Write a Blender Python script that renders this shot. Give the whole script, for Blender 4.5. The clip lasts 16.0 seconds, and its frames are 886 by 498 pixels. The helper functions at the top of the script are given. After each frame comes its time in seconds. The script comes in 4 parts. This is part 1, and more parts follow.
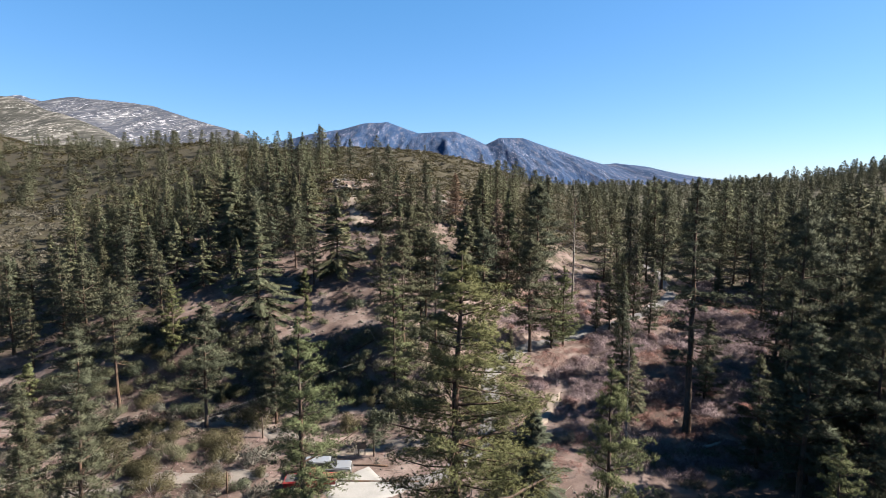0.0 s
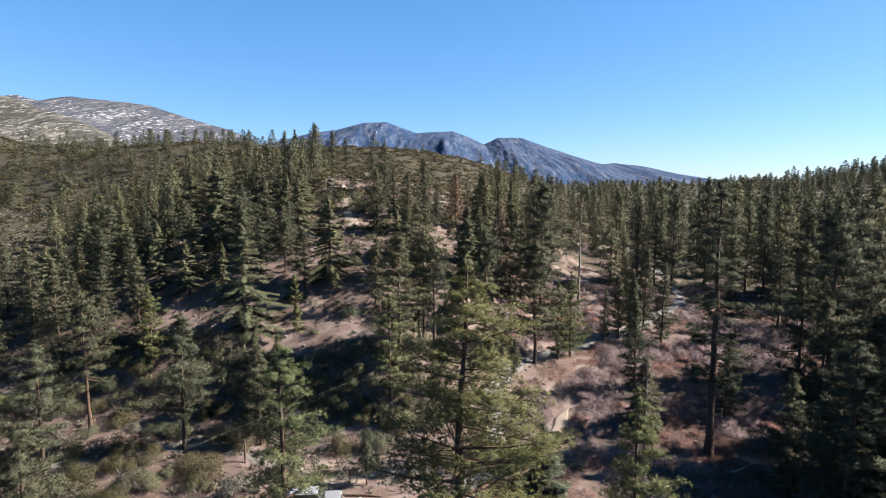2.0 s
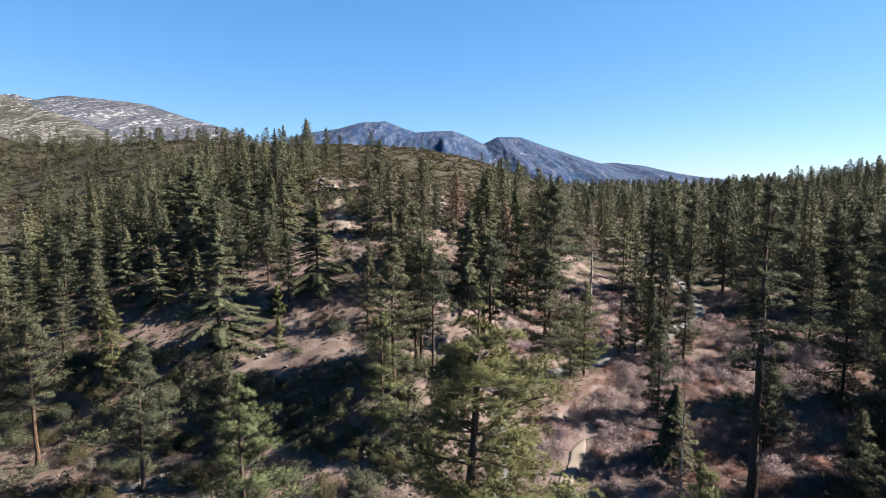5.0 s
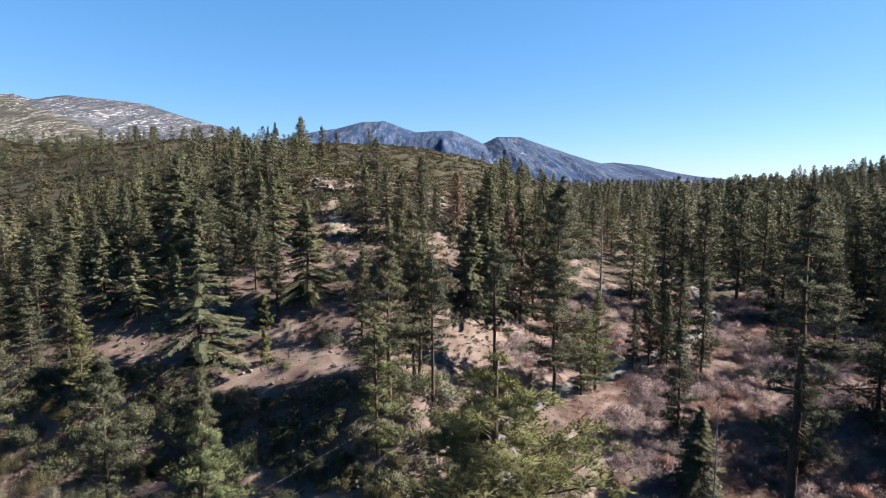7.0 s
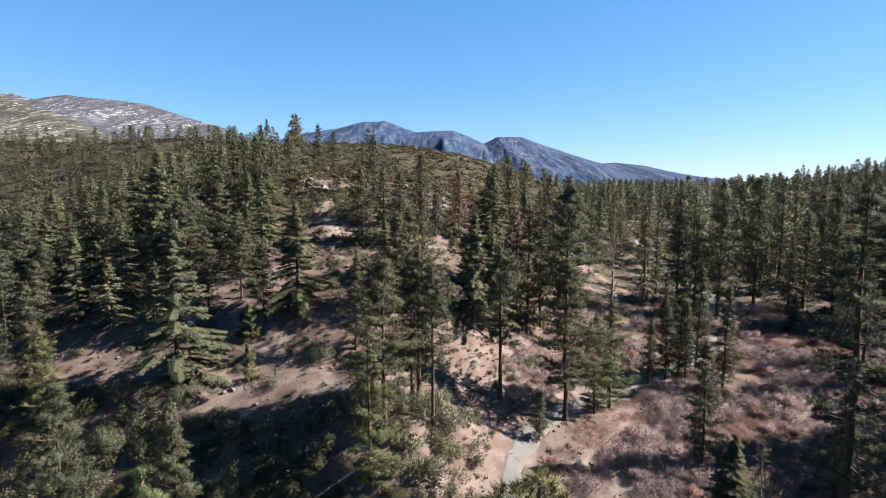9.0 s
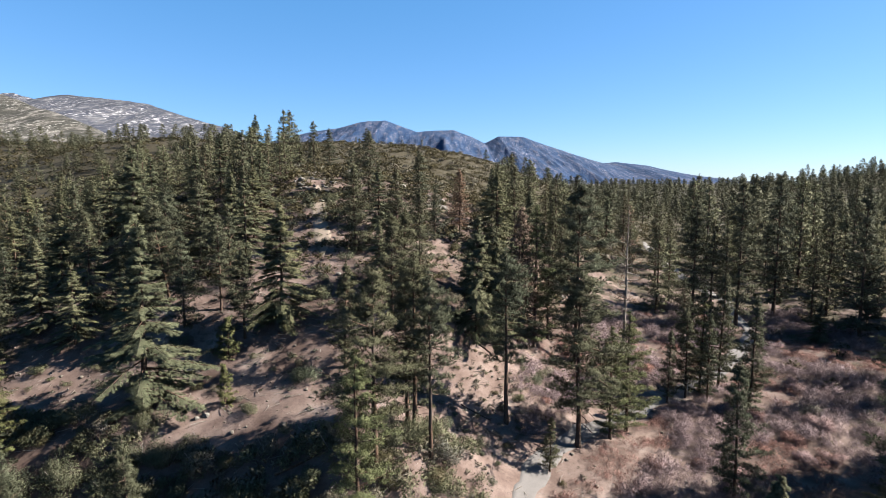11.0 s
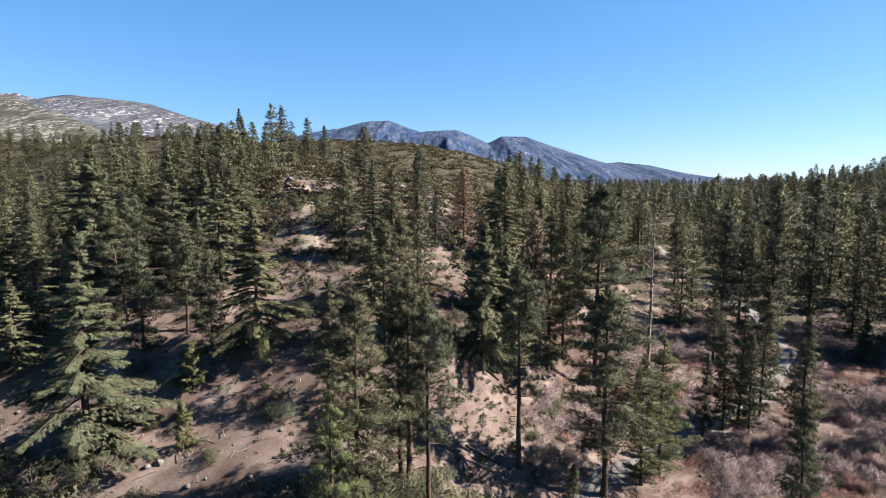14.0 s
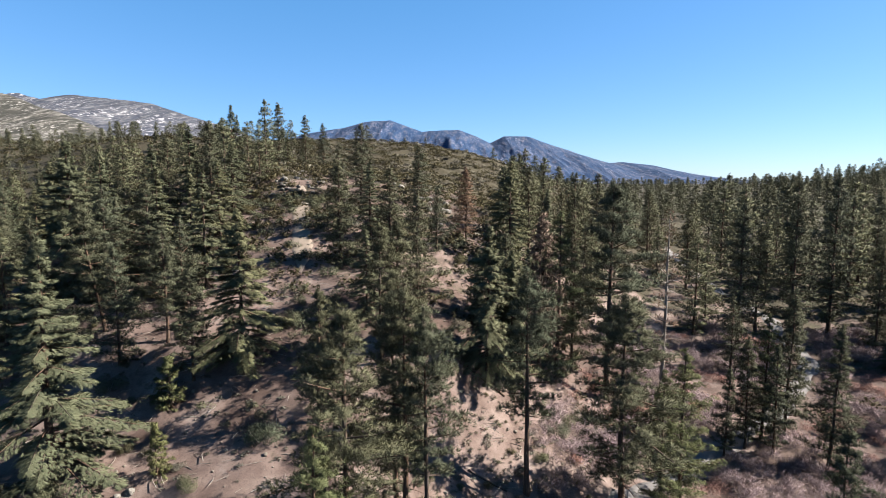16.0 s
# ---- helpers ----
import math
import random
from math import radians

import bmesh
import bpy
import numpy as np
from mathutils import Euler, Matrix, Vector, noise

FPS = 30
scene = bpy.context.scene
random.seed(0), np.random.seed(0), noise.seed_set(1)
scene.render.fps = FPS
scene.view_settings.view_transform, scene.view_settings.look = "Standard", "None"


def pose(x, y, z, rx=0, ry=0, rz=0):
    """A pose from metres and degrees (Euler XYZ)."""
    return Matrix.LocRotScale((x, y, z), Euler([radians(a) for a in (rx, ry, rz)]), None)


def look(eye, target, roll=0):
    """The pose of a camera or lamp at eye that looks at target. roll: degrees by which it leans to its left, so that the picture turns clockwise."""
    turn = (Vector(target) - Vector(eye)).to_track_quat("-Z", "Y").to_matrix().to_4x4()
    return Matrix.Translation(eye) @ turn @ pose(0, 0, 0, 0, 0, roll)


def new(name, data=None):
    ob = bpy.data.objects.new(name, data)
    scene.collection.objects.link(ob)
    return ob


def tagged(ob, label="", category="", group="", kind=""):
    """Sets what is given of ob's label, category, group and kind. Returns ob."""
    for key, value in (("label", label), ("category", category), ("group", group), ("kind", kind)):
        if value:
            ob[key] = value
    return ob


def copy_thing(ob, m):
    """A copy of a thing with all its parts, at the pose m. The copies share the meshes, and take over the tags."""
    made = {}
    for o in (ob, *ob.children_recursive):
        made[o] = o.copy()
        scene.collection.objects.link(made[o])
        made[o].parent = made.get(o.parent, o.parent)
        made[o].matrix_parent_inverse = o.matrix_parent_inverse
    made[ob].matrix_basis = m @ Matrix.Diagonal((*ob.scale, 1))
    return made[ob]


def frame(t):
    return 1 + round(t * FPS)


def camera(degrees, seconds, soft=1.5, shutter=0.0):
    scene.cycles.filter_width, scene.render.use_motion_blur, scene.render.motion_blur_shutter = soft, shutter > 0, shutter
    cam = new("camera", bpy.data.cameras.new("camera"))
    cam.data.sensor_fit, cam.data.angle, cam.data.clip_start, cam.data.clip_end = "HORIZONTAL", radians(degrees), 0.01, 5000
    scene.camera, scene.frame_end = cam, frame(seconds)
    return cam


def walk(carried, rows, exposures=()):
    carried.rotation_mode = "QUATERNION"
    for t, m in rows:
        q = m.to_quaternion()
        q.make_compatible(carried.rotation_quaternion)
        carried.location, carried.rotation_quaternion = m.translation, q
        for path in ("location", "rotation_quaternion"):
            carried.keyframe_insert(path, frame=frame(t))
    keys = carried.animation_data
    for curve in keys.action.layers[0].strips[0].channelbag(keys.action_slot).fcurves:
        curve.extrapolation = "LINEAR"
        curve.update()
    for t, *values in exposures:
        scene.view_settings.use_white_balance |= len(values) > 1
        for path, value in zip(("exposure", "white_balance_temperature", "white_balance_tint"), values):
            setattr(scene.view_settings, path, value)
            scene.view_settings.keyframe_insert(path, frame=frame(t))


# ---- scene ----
# ---- camera ----
cam = camera(75.0, 16.0, soft=0.7)
ROWS = [
    (0.0, 0.0, 0.0, 30.0, -0.35, -6.67), (1.0, -0.08, 2.96, 30.0, -0.45, -6.68), (2.0, -0.12, 5.9, 30.01, -0.53, -6.68),
    (3.0, -0.12, 8.91, 30.01, -0.56, -6.69), (4.0, -0.11, 11.95, 30.01, -0.57, -6.72), (5.2, -0.11, 15.4, 30.03, -0.6, -6.73),
    (6.5, -0.12, 19.15, 30.05, -0.62, -6.74), (7.5, -0.16, 22.1, 30.06, -0.62, -6.74), (8.5, -0.17, 25.06, 30.05, -0.6, -6.73),
    (9.2, -0.13, 27.2, 30.05, -0.57, -6.74), (10.3, 0.0, 30.8, 30.06, -0.52, -6.76), (11.5, 0.12, 34.77, 30.08, -0.46, -6.77),
    (12.5, 0.19, 37.95, 30.08, -0.38, -6.76), (13.5, 0.26, 40.92, 30.07, -0.27, -6.74), (14.5, 0.31, 43.43, 30.08, -0.14, -6.78),
    (15.5, 0.38, 45.56, 30.08, -0.02, -6.77), (16.0, 0.42, 46.54, 30.06, 0.02, -6.77),
]
walk(cam, [(t, pose(x, y, z, 90 + pitch, 0, yaw)) for t, x, y, z, yaw, pitch in ROWS], exposures=[(0.0, 2.5), (16.0, 2.5)])

# ---- light: low winter sun from the right, clear sky ----
SUN_AZ, SUN_EL = radians(85), radians(35)
SUN = Vector((math.sin(SUN_AZ) * math.cos(SUN_EL), math.cos(SUN_AZ) * math.cos(SUN_EL), math.sin(SUN_EL)))
world = bpy.data.worlds.new("sky")
scene.world = world
world.use_nodes = True
sky = world.node_tree.nodes.new("ShaderNodeTexSky")
sky.sky_type, sky.sun_disc = "NISHITA", False
sky.sun_elevation, sky.sun_rotation = SUN_EL, SUN_AZ
sky.altitude, sky.air_density, sky.dust_density, sky.ozone_density = 1500, 1.0, 0.22, 2.0
background = world.node_tree.nodes["Background"]
background.inputs["Strength"].default_value = 0.0515
tint = world.node_tree.nodes.new("ShaderNodeMix")
tint.data_type, tint.blend_type = "RGBA", "MULTIPLY"
tint.inputs["Factor"].default_value, tint.inputs[7].default_value = 1.0, (0.325, 0.345, 0.42, 1.0)
world.node_tree.links.new(sky.outputs[0], tint.inputs[6])
# clear mountain air: an even blue over the whole dome
air = world.node_tree.nodes.new("ShaderNodeMix")
air.data_type, air.blend_type = "RGBA", "ADD"
air.inputs["Factor"].default_value, air.inputs[7].default_value = 1.0, (0.02, 0.56, 1.22, 1.0)
world.node_tree.links.new(tint.outputs[2], air.inputs[6])
world.node_tree.links.new(air.outputs[2], background.inputs["Color"])
sun = new("sun", bpy.data.lights.new("sun", "SUN"))
sun.data.energy, sun.data.angle, sun.data.color = 5.0, radians(0.53), (1.0, 0.92, 0.80)
sun.matrix_world = look(SUN * 100, (0, 0, 0))


# ---- materials ----
class Nodes:
    """A short way to write a node material."""

    def __init__(self, name):
        self.mat = bpy.data.materials.new(name)
        self.mat.use_nodes = True
        self.tree = self.mat.node_tree
        self.bsdf = self.tree.nodes["Principled BSDF"]
        self.out = self.tree.nodes["Material Output"]

    def add(self, kind, **values):
        node = self.tree.nodes.new(kind)
        for key, value in values.items():
            node.inputs[key.replace("_", " ")].default_value = value
        return node

    def link(self, a, b):
        self.tree.links.new(a, b)

    def coords(self, scale=1.0, kind="Object"):
        node = self.add("ShaderNodeTexCoord")
        mapping = self.add("ShaderNodeMapping")
        s = scale if isinstance(scale, tuple) else (scale,) * 3
        mapping.inputs["Scale"].default_value = s
        self.link(node.outputs[kind], mapping.inputs["Vector"])
        return mapping.outputs[0]

    def place(self, scale=1.0):
        node = self.add("ShaderNodeNewGeometry")
        mapping = self.add("ShaderNodeMapping")
        mapping.inputs["Scale"].default_value = scale if isinstance(scale, tuple) else (scale,) * 3
        self.link(node.outputs["Position"], mapping.inputs["Vector"])
        return mapping.outputs[0]

    def noise(self, vector, scale, detail=4.0, rough=0.6):
        node = self.add("ShaderNodeTexNoise", Scale=scale, Detail=detail, Roughness=rough)
        self.link(vector, node.inputs["Vector"])
        return node.outputs[0]

    def ramp(self, value, *stops):
        node = self.tree.nodes.new("ShaderNodeValToRGB")
        while len(node.color_ramp.elements) < len(stops):
            node.color_ramp.elements.new(0.5)
        for element, (at, colour) in zip(node.color_ramp.elements, stops):
            element.position = at
            element.color = (*colour, 1) if isinstance(colour, tuple) else (colour, colour, colour, 1)
        self.link(value, node.inputs[0])
        return node.outputs[0]

    def mix(self, factor, a, b):
        node = self.tree.nodes.new("ShaderNodeMix")
        node.data_type = "RGBA"
        for socket, value in ((node.inputs["Factor"], factor), (node.inputs[6], a), (node.inputs[7], b)):
            if isinstance(value, bpy.types.NodeSocket):
                self.link(value, socket)
            else:
                socket.default_value = (*value, 1) if isinstance(value, tuple) else value
        return node.outputs[2]

    def bump(self, height, strength, distance=0.05):
        node = self.add("ShaderNodeBump", Strength=strength, Distance=distance)
        self.link(height, node.inputs["Height"])
        self.link(node.outputs[0], self.bsdf.inputs["Normal"])

    def done(self, colour, rough=0.8, specular=0.3):
        self.link(colour, self.bsdf.inputs["Base Color"])
        self.bsdf.inputs["Roughness"].default_value = rough
        self.bsdf.inputs["Specular IOR Level"].default_value = specular
        return self.mat


def foliage_material(name, dark, mid, light, through_part=0.09, rough=0.75, specular=0.06):
    """Needles or leaves: hue differs from plant to plant and from leaf to leaf, and some light comes through."""
    n = Nodes(name)
    info, geo = n.add("ShaderNodeObjectInfo"), n.add("ShaderNodeNewGeometry")
    a = n.ramp(geo.outputs["Random Per Island"], (0.0, tuple(0.4 * p + 0.6 * q for p, q in zip(dark, mid))), (0.6, mid), (1.0, tuple(0.55 * p + 0.45 * q for p, q in zip(light, mid))))
    clump = n.noise(n.place(), 0.55, 3.0)
    b = n.mix(n.ramp(clump, (0.48, 0.0), (0.75, 1.0)), a, tuple(0.5 * (p + q) for p, q in zip(mid, light)))
    tint = n.ramp(info.outputs["Random"], (0.0, (0.82, 0.90, 0.95)), (0.5, (1.0, 1.0, 1.0)), (1.0, (1.07, 1.04, 0.97)))
    mult = n.tree.nodes.new("ShaderNodeMix")
    mult.data_type, mult.blend_type = "RGBA", "MULTIPLY"
    mult.inputs["Factor"].default_value = 1.0
    n.link(b, mult.inputs[6])
    n.link(tint, mult.inputs[7])
    n.done(mult.outputs[2], rough, specular)
    lucent = n.tree.nodes.new("ShaderNodeBsdfTranslucent")
    n.link(mult.outputs[2], lucent.inputs["Color"])
    both = n.add("ShaderNodeMixShader")
    both.inputs[0].default_value = through_part
    n.link(n.bsdf.outputs[0], both.inputs[1])
    n.link(lucent.outputs[0], both.inputs[2])
    n.link(both.outputs[0], n.out.inputs["Surface"])
    return n.mat


def bark_material(name, furrow, plate, warm):
    n = Nodes(name)
    long = n.coords((1.0, 1.0, 0.22))
    plates = n.noise(long, 7.0, 5.0, 0.65)
    c = n.ramp(plates, (0.32, furrow), (0.52, plate), (0.75, warm))
    grey = n.noise(n.place(), 0.35, 2.0)
    c = n.mix(n.ramp(grey, (0.45, 0.0), (0.7, 0.6)), c, tuple(0.33 * sum(plate) for _ in range(3)))
    n.bump(plates, 0.8, 0.08)
    return n.done(c, 0.9, 0.15)


def dirt_material():
    """Decomposed granite: pinkish sand, grey gravel, patches of red-brown needle litter."""
    n = Nodes("dirt")
    where = n.place()
    broad, middle, fine, grit = (n.noise(where, s, d, 0.6) for s, d in ((0.045, 4.0), (0.35, 5.0), (2.6, 6.0), (14.0, 4.0)))
    sand = n.ramp(middle, (0.32, (0.055, 0.038, 0.033)), (0.50, (0.095, 0.070, 0.063)), (0.64, (0.127, 0.098, 0.089)), (0.78, (0.163, 0.139, 0.131)))
    litter = n.ramp(fine, (0.3, (0.019, 0.013, 0.011)), (0.7, (0.060, 0.039, 0.033)))
    c = n.mix(n.ramp(broad, (0.48, 0.0), (0.62, 0.85)), sand, litter)
    crumbs = n.noise(where, 5.5, 3.0, 0.7)
    c = n.mix(n.ramp(crumbs, (0.56, 0.0), (0.64, 0.55)), c, (0.033, 0.025, 0.020))
    # chaparral takes the open dirt over on the hills further off
    cover = n.noise(where, 0.22, 5.0, 0.75)
    wild = n.ramp(fine, (0.35, (0.013, 0.013, 0.007)), (0.52, (0.030, 0.026, 0.017)), (0.68, (0.062, 0.050, 0.038)))
    wild = n.mix(n.ramp(middle, (0.42, 0.0), (0.62, 0.5)), wild, (0.029, 0.027, 0.015))
    apart = n.tree.nodes.new("ShaderNodeVectorMath")
    apart.operation = "DISTANCE"
    n.link(where, apart.inputs[0])
    apart.inputs[1].default_value = (10, 60, 0)
    reach = n.add("ShaderNodeMapRange")
    for socket, value in ((1, 42.0), (2, 150.0), (3, -0.02), (4, 0.34)):
        reach.inputs[socket].default_value = value
    n.link(apart.outputs["Value"], reach.inputs[0])
    total = n.tree.nodes.new("ShaderNodeMath")
    n.link(cover, total.inputs[0])
    n.link(reach.outputs[0], total.inputs[1])
    c = n.mix(n.ramp(total.outputs[0], (0.60, 0.0), (0.68, 0.95)), c, wild)
    specks = n.ramp(grit, (0.36, (0.55, 0.55, 0.55)), (0.5, (1.0, 1.0, 1.0)), (0.68, (1.25, 1.22, 1.2)))
    mult = n.tree.nodes.new("ShaderNodeMix")
    mult.data_type, mult.blend_type = "RGBA", "MULTIPLY"
    mult.inputs["Factor"].default_value = 0.4
    n.link(c, mult.inputs[6])
    n.link(specks, mult.inputs[7])
    height = n.mix(0.5, fine, grit)
    n.bump(height, 0.5, 0.12)
    return n.done(mult.outputs[2], 0.95, 0.1)


def rock_material(name, dark, light):
    n = Nodes(name)
    where = n.place()
    coarse, fine = n.noise(where, 1.1, 5.0, 0.65), n.noise(where, 9.0, 4.0)
    c = n.ramp(coarse, (0.3, dark), (0.65, light))
    c = n.mix(n.ramp(fine, (0.4, 0.35), (0.6, 0.0)), c, tuple(0.4 * v for v in dark))
    n.bump(coarse, 0.6, 0.2)
    return n.done(c, 0.85, 0.2)


def mountain_material(name, bush, bush_light, rock, snow, snow_amount, scale):
    """Chaparral and rock seen from far off, any haze included in their colours, with old snow in the open patches."""
    n = Nodes(name)
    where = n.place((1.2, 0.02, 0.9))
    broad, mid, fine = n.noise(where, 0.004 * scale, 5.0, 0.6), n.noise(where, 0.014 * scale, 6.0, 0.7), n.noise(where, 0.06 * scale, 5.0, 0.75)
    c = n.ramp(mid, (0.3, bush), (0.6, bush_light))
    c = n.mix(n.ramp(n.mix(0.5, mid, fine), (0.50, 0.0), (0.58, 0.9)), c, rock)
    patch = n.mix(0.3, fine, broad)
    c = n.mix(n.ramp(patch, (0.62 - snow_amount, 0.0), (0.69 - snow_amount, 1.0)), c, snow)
    n.bump(n.mix(0.5, mid, fine), 0.8, 20.0 / scale)
    return n.done(c, 0.95, 0.05)


DIRT = dirt_material()
PINE = foliage_material("pine_needles", (0.018, 0.022, 0.014), (0.049, 0.051, 0.033), (0.086, 0.087, 0.059))
FIR = foliage_material("fir_needles", (0.027, 0.032, 0.018), (0.070, 0.073, 0.045), (0.119, 0.120, 0.073))
SAPLING = foliage_material("young_pine_needles", (0.031, 0.035, 0.017), (0.072, 0.078, 0.037), (0.118, 0.121, 0.064))
BIGPINE = foliage_material("sunlit_pine_needles", (0.027, 0.030, 0.013), (0.069, 0.070, 0.032), (0.107, 0.112, 0.059))
RUST = foliage_material("dead_needles", (0.050, 0.031, 0.022), (0.100, 0.065, 0.049), (0.146, 0.104, 0.080), 0.15, 0.8, 0.1)
CHAPARRAL = foliage_material("chaparral_leaves", (0.027, 0.030, 0.018), (0.067, 0.070, 0.046), (0.111, 0.115, 0.075), 0.2)
OLIVE = foliage_material("olive_shrub_leaves", (0.028, 0.026, 0.013), (0.057, 0.051, 0.029), (0.086, 0.077, 0.045), 0.25)
HILLBRUSH = foliage_material("hill_brush_leaves", (0.022, 0.021, 0.011), (0.046, 0.041, 0.024), (0.069, 0.062, 0.039), 0.25)
SAGE = foliage_material("bare_sage_twigs", (0.096, 0.065, 0.066), (0.166, 0.116, 0.120), (0.244, 0.180, 0.188), 0.12, 0.9, 0.1)
REDBRUSH = foliage_material("red_brush_twigs", (0.088, 0.045, 0.041), (0.155, 0.087, 0.078), (0.215, 0.130, 0.119), 0.12, 0.9, 0.1)
GREYSHRUB = foliage_material("grey_shrub_leaves", (0.046, 0.041, 0.031), (0.081, 0.073, 0.058), (0.119, 0.110, 0.088), 0.15, 0.8, 0.2)
BARK = bark_material("pine_bark", (0.019, 0.013, 0.010), (0.057, 0.036, 0.026), (0.111, 0.068, 0.046))
GREYBARK = bark_material("dead_wood", (0.072, 0.060, 0.054), (0.150, 0.132, 0.117), (0.228, 0.204, 0.186))
PEBBLE = rock_material("loose_stone", (0.054, 0.045, 0.038), (0.115, 0.101, 0.088))
GRANITE = rock_material("granite", (0.061, 0.056, 0.051), (0.130, 0.122, 0.113))


# ---- the lie of the land ----
def profile(*points):
    """A smooth curve through (position, height) pairs."""
    at, value = np.array(points, float).T
    grid = np.arange(at[0], at[-1] + 1, 1.0)
    line = np.interp(grid, at, value)
    kernel = np.exp(-0.5 * (np.arange(-9, 10) / 2.2) ** 2)
    smooth = np.convolve(np.pad(line, 9, mode="edge"), kernel / kernel.sum(), mode="valid")
    return lambda v: np.interp(v, grid, smooth)


def sigmoid(v):
    return 1 / (1 + np.exp(-np.clip(v, -40, 40)))


VALLEY = profile((-400, 2), (0, -3), (50, -0.6), (72, 0.3), (95, 3.0), (115, 5), (160, 8), (250, 9), (600, 11), (5000, 10))
SPUR = profile((60, 0), (75.5, 0), (79, 5.0), (81, 8.0), (84, 8.9), (90, 10.2), (94, 14.0), (100, 17.2), (110, 20.5), (120, 25), (132, 28.5), (136, 31),
               (150, 33.5), (178, 33), (210, 36), (260, 46), (330, 47), (420, 33), (600, 14), (5000, 10))
SPUR_EDGE = profile((0, 0.5), (76, 0.5), (83, 3.5), (88, 6.6), (100, 7.5), (112, 9), (130, 12), (160, 18), (210, 32), (260, 44), (400, 50), (5000, 60))
SPUR_SOFT = profile((0, 2.4), (76, 2.4), (83, 3.4), (88, 4.0), (97, 3.6), (104, 3.8), (115, 6), (130, 9), (160, 14), (260, 22), (5000, 30))
SPUR_LEFT = profile((0, -58), (90, -58), (130, -62), (160, -70), (210, -88), (300, -125), (400, -150), (5000, -400))
LEFT_SOFT = profile((0, 6), (130, 8), (200, 14), (300, 24), (5000, 60))


def wobble(x, y):
    """Small humps and hollows, from a few crossing waves."""
    h = 0.32 * np.sin(0.41 * x + 1.3 * np.sin(0.17 * y)) * np.sin(0.37 * y + 0.8 + 1.1 * np.sin(0.23 * x))
    h += 0.13 * np.sin(1.13 * x + 2.1 + 1.7 * np.sin(0.53 * y)) * np.sin(1.27 * y + 0.4 + 1.4 * np.sin(0.61 * x))
    return h + 0.05 * np.sin(2.9 * x + 1.9 * np.sin(1.7 * y)) * np.sin(3.3 * y + 1.6 * np.sin(1.3 * x))


def hump(x, y, at_x, at_y, high, wide, deep):
    return high * np.exp(-(((x - at_x) / wide) ** 2 + ((y - at_y) / deep) ** 2))


def land(x, y):
    """The ground's height."""
    x, y = np.asarray(x, float), np.asarray(y, float)
    v = VALLEY(y) + 4 * sigmoid((x - 230) / 40) + hump(x, y, 560, 640, 33, 140, 200)
    # the nose of the spur stands out towards the valley
    nose = y + 5.5 * np.exp(-(((x + 3.0) / 9.0) ** 2)) * sigmoid((88 - y) / 2.5)
    rise = np.maximum(SPUR(nose) - VALLEY(y), 0)
    spur = rise * sigmoid((SPUR_EDGE(nose) - x) / SPUR_SOFT(nose)) * sigmoid((x - SPUR_LEFT(y)) / LEFT_SOFT(y))
    left = hump(x, y, -270, 430, 44, 95, 110) + hump(x, y, -640, 700, 92, 230, 170) + hump(x, y, -150, 240, 9, 60, 70) + hump(x, y, -165, 345, 25, 62, 55)
    h = v + spur + left + hump(x, y, 2.5, 87.5, -1.8, 6.0, 5.0)
    rough = 1 + 1.2 * sigmoid((y - 150) / 20)
    flat = np.exp(-(((x + 4) / 11) ** 4 + ((y - 53) / 7) ** 4))
    return h + wobble(x, y) * rough * (1 - 0.85 * flat)


def land_z(x, y):
    return float(land(x, y))


# ---- mesh helpers ----
ROUNDED = {}


def mesh_from(name, verts, faces, material, smooth=False):
    me = bpy.data.meshes.new(name)
    me.from_pydata(np.asarray(verts).tolist(), [], [tuple(f) for f in np.asarray(faces).tolist()] if not isinstance(faces, list) else faces)
    me.materials.append(material)
    if smooth:
        me.polygons.foreach_set("use_smooth", [True] * len(me.polygons))
    me.update()
    return me


def quad_mesh(name, verts, faces, material, normals=None):
    """A mesh whose faces all have as many corners, made quickly; foliage is given the rounded normals of its clump."""
    verts, faces = np.asarray(verts, np.float32), np.asarray(faces, np.int32)
    corners = faces.shape[1]
    me = bpy.data.meshes.new(name)
    me.vertices.add(len(verts))
    me.vertices.foreach_set("co", verts.ravel())
    me.loops.add(faces.size)
    me.loops.foreach_set("vertex_index", faces.ravel())
    me.polygons.add(len(faces))
    me.polygons.foreach_set("loop_start", np.arange(len(faces), dtype=np.int32) * corners)
    me.polygons.foreach_set("loop_total", np.full(len(faces), corners, np.int32))
    me.materials.append(material)
    me.update(calc_edges=True)
    if normals is not None:
        me.polygons.foreach_set("use_smooth", np.ones(len(faces), bool))
        me.attributes.new("custom_normal", "FLOAT_VECTOR", "POINT").data.foreach_set("vector", np.asarray(normals, np.float32).ravel())
        ROUNDED[me.name] = np.asarray(normals, np.float32)
    return me


def part(name, me, parent, label=""):
    ob = new(name, me)
    ob.parent = parent
    return tagged(ob, label)


def unit(v):
    return v / np.maximum(np.linalg.norm(v, axis=-1, keepdims=True), 1e-9)


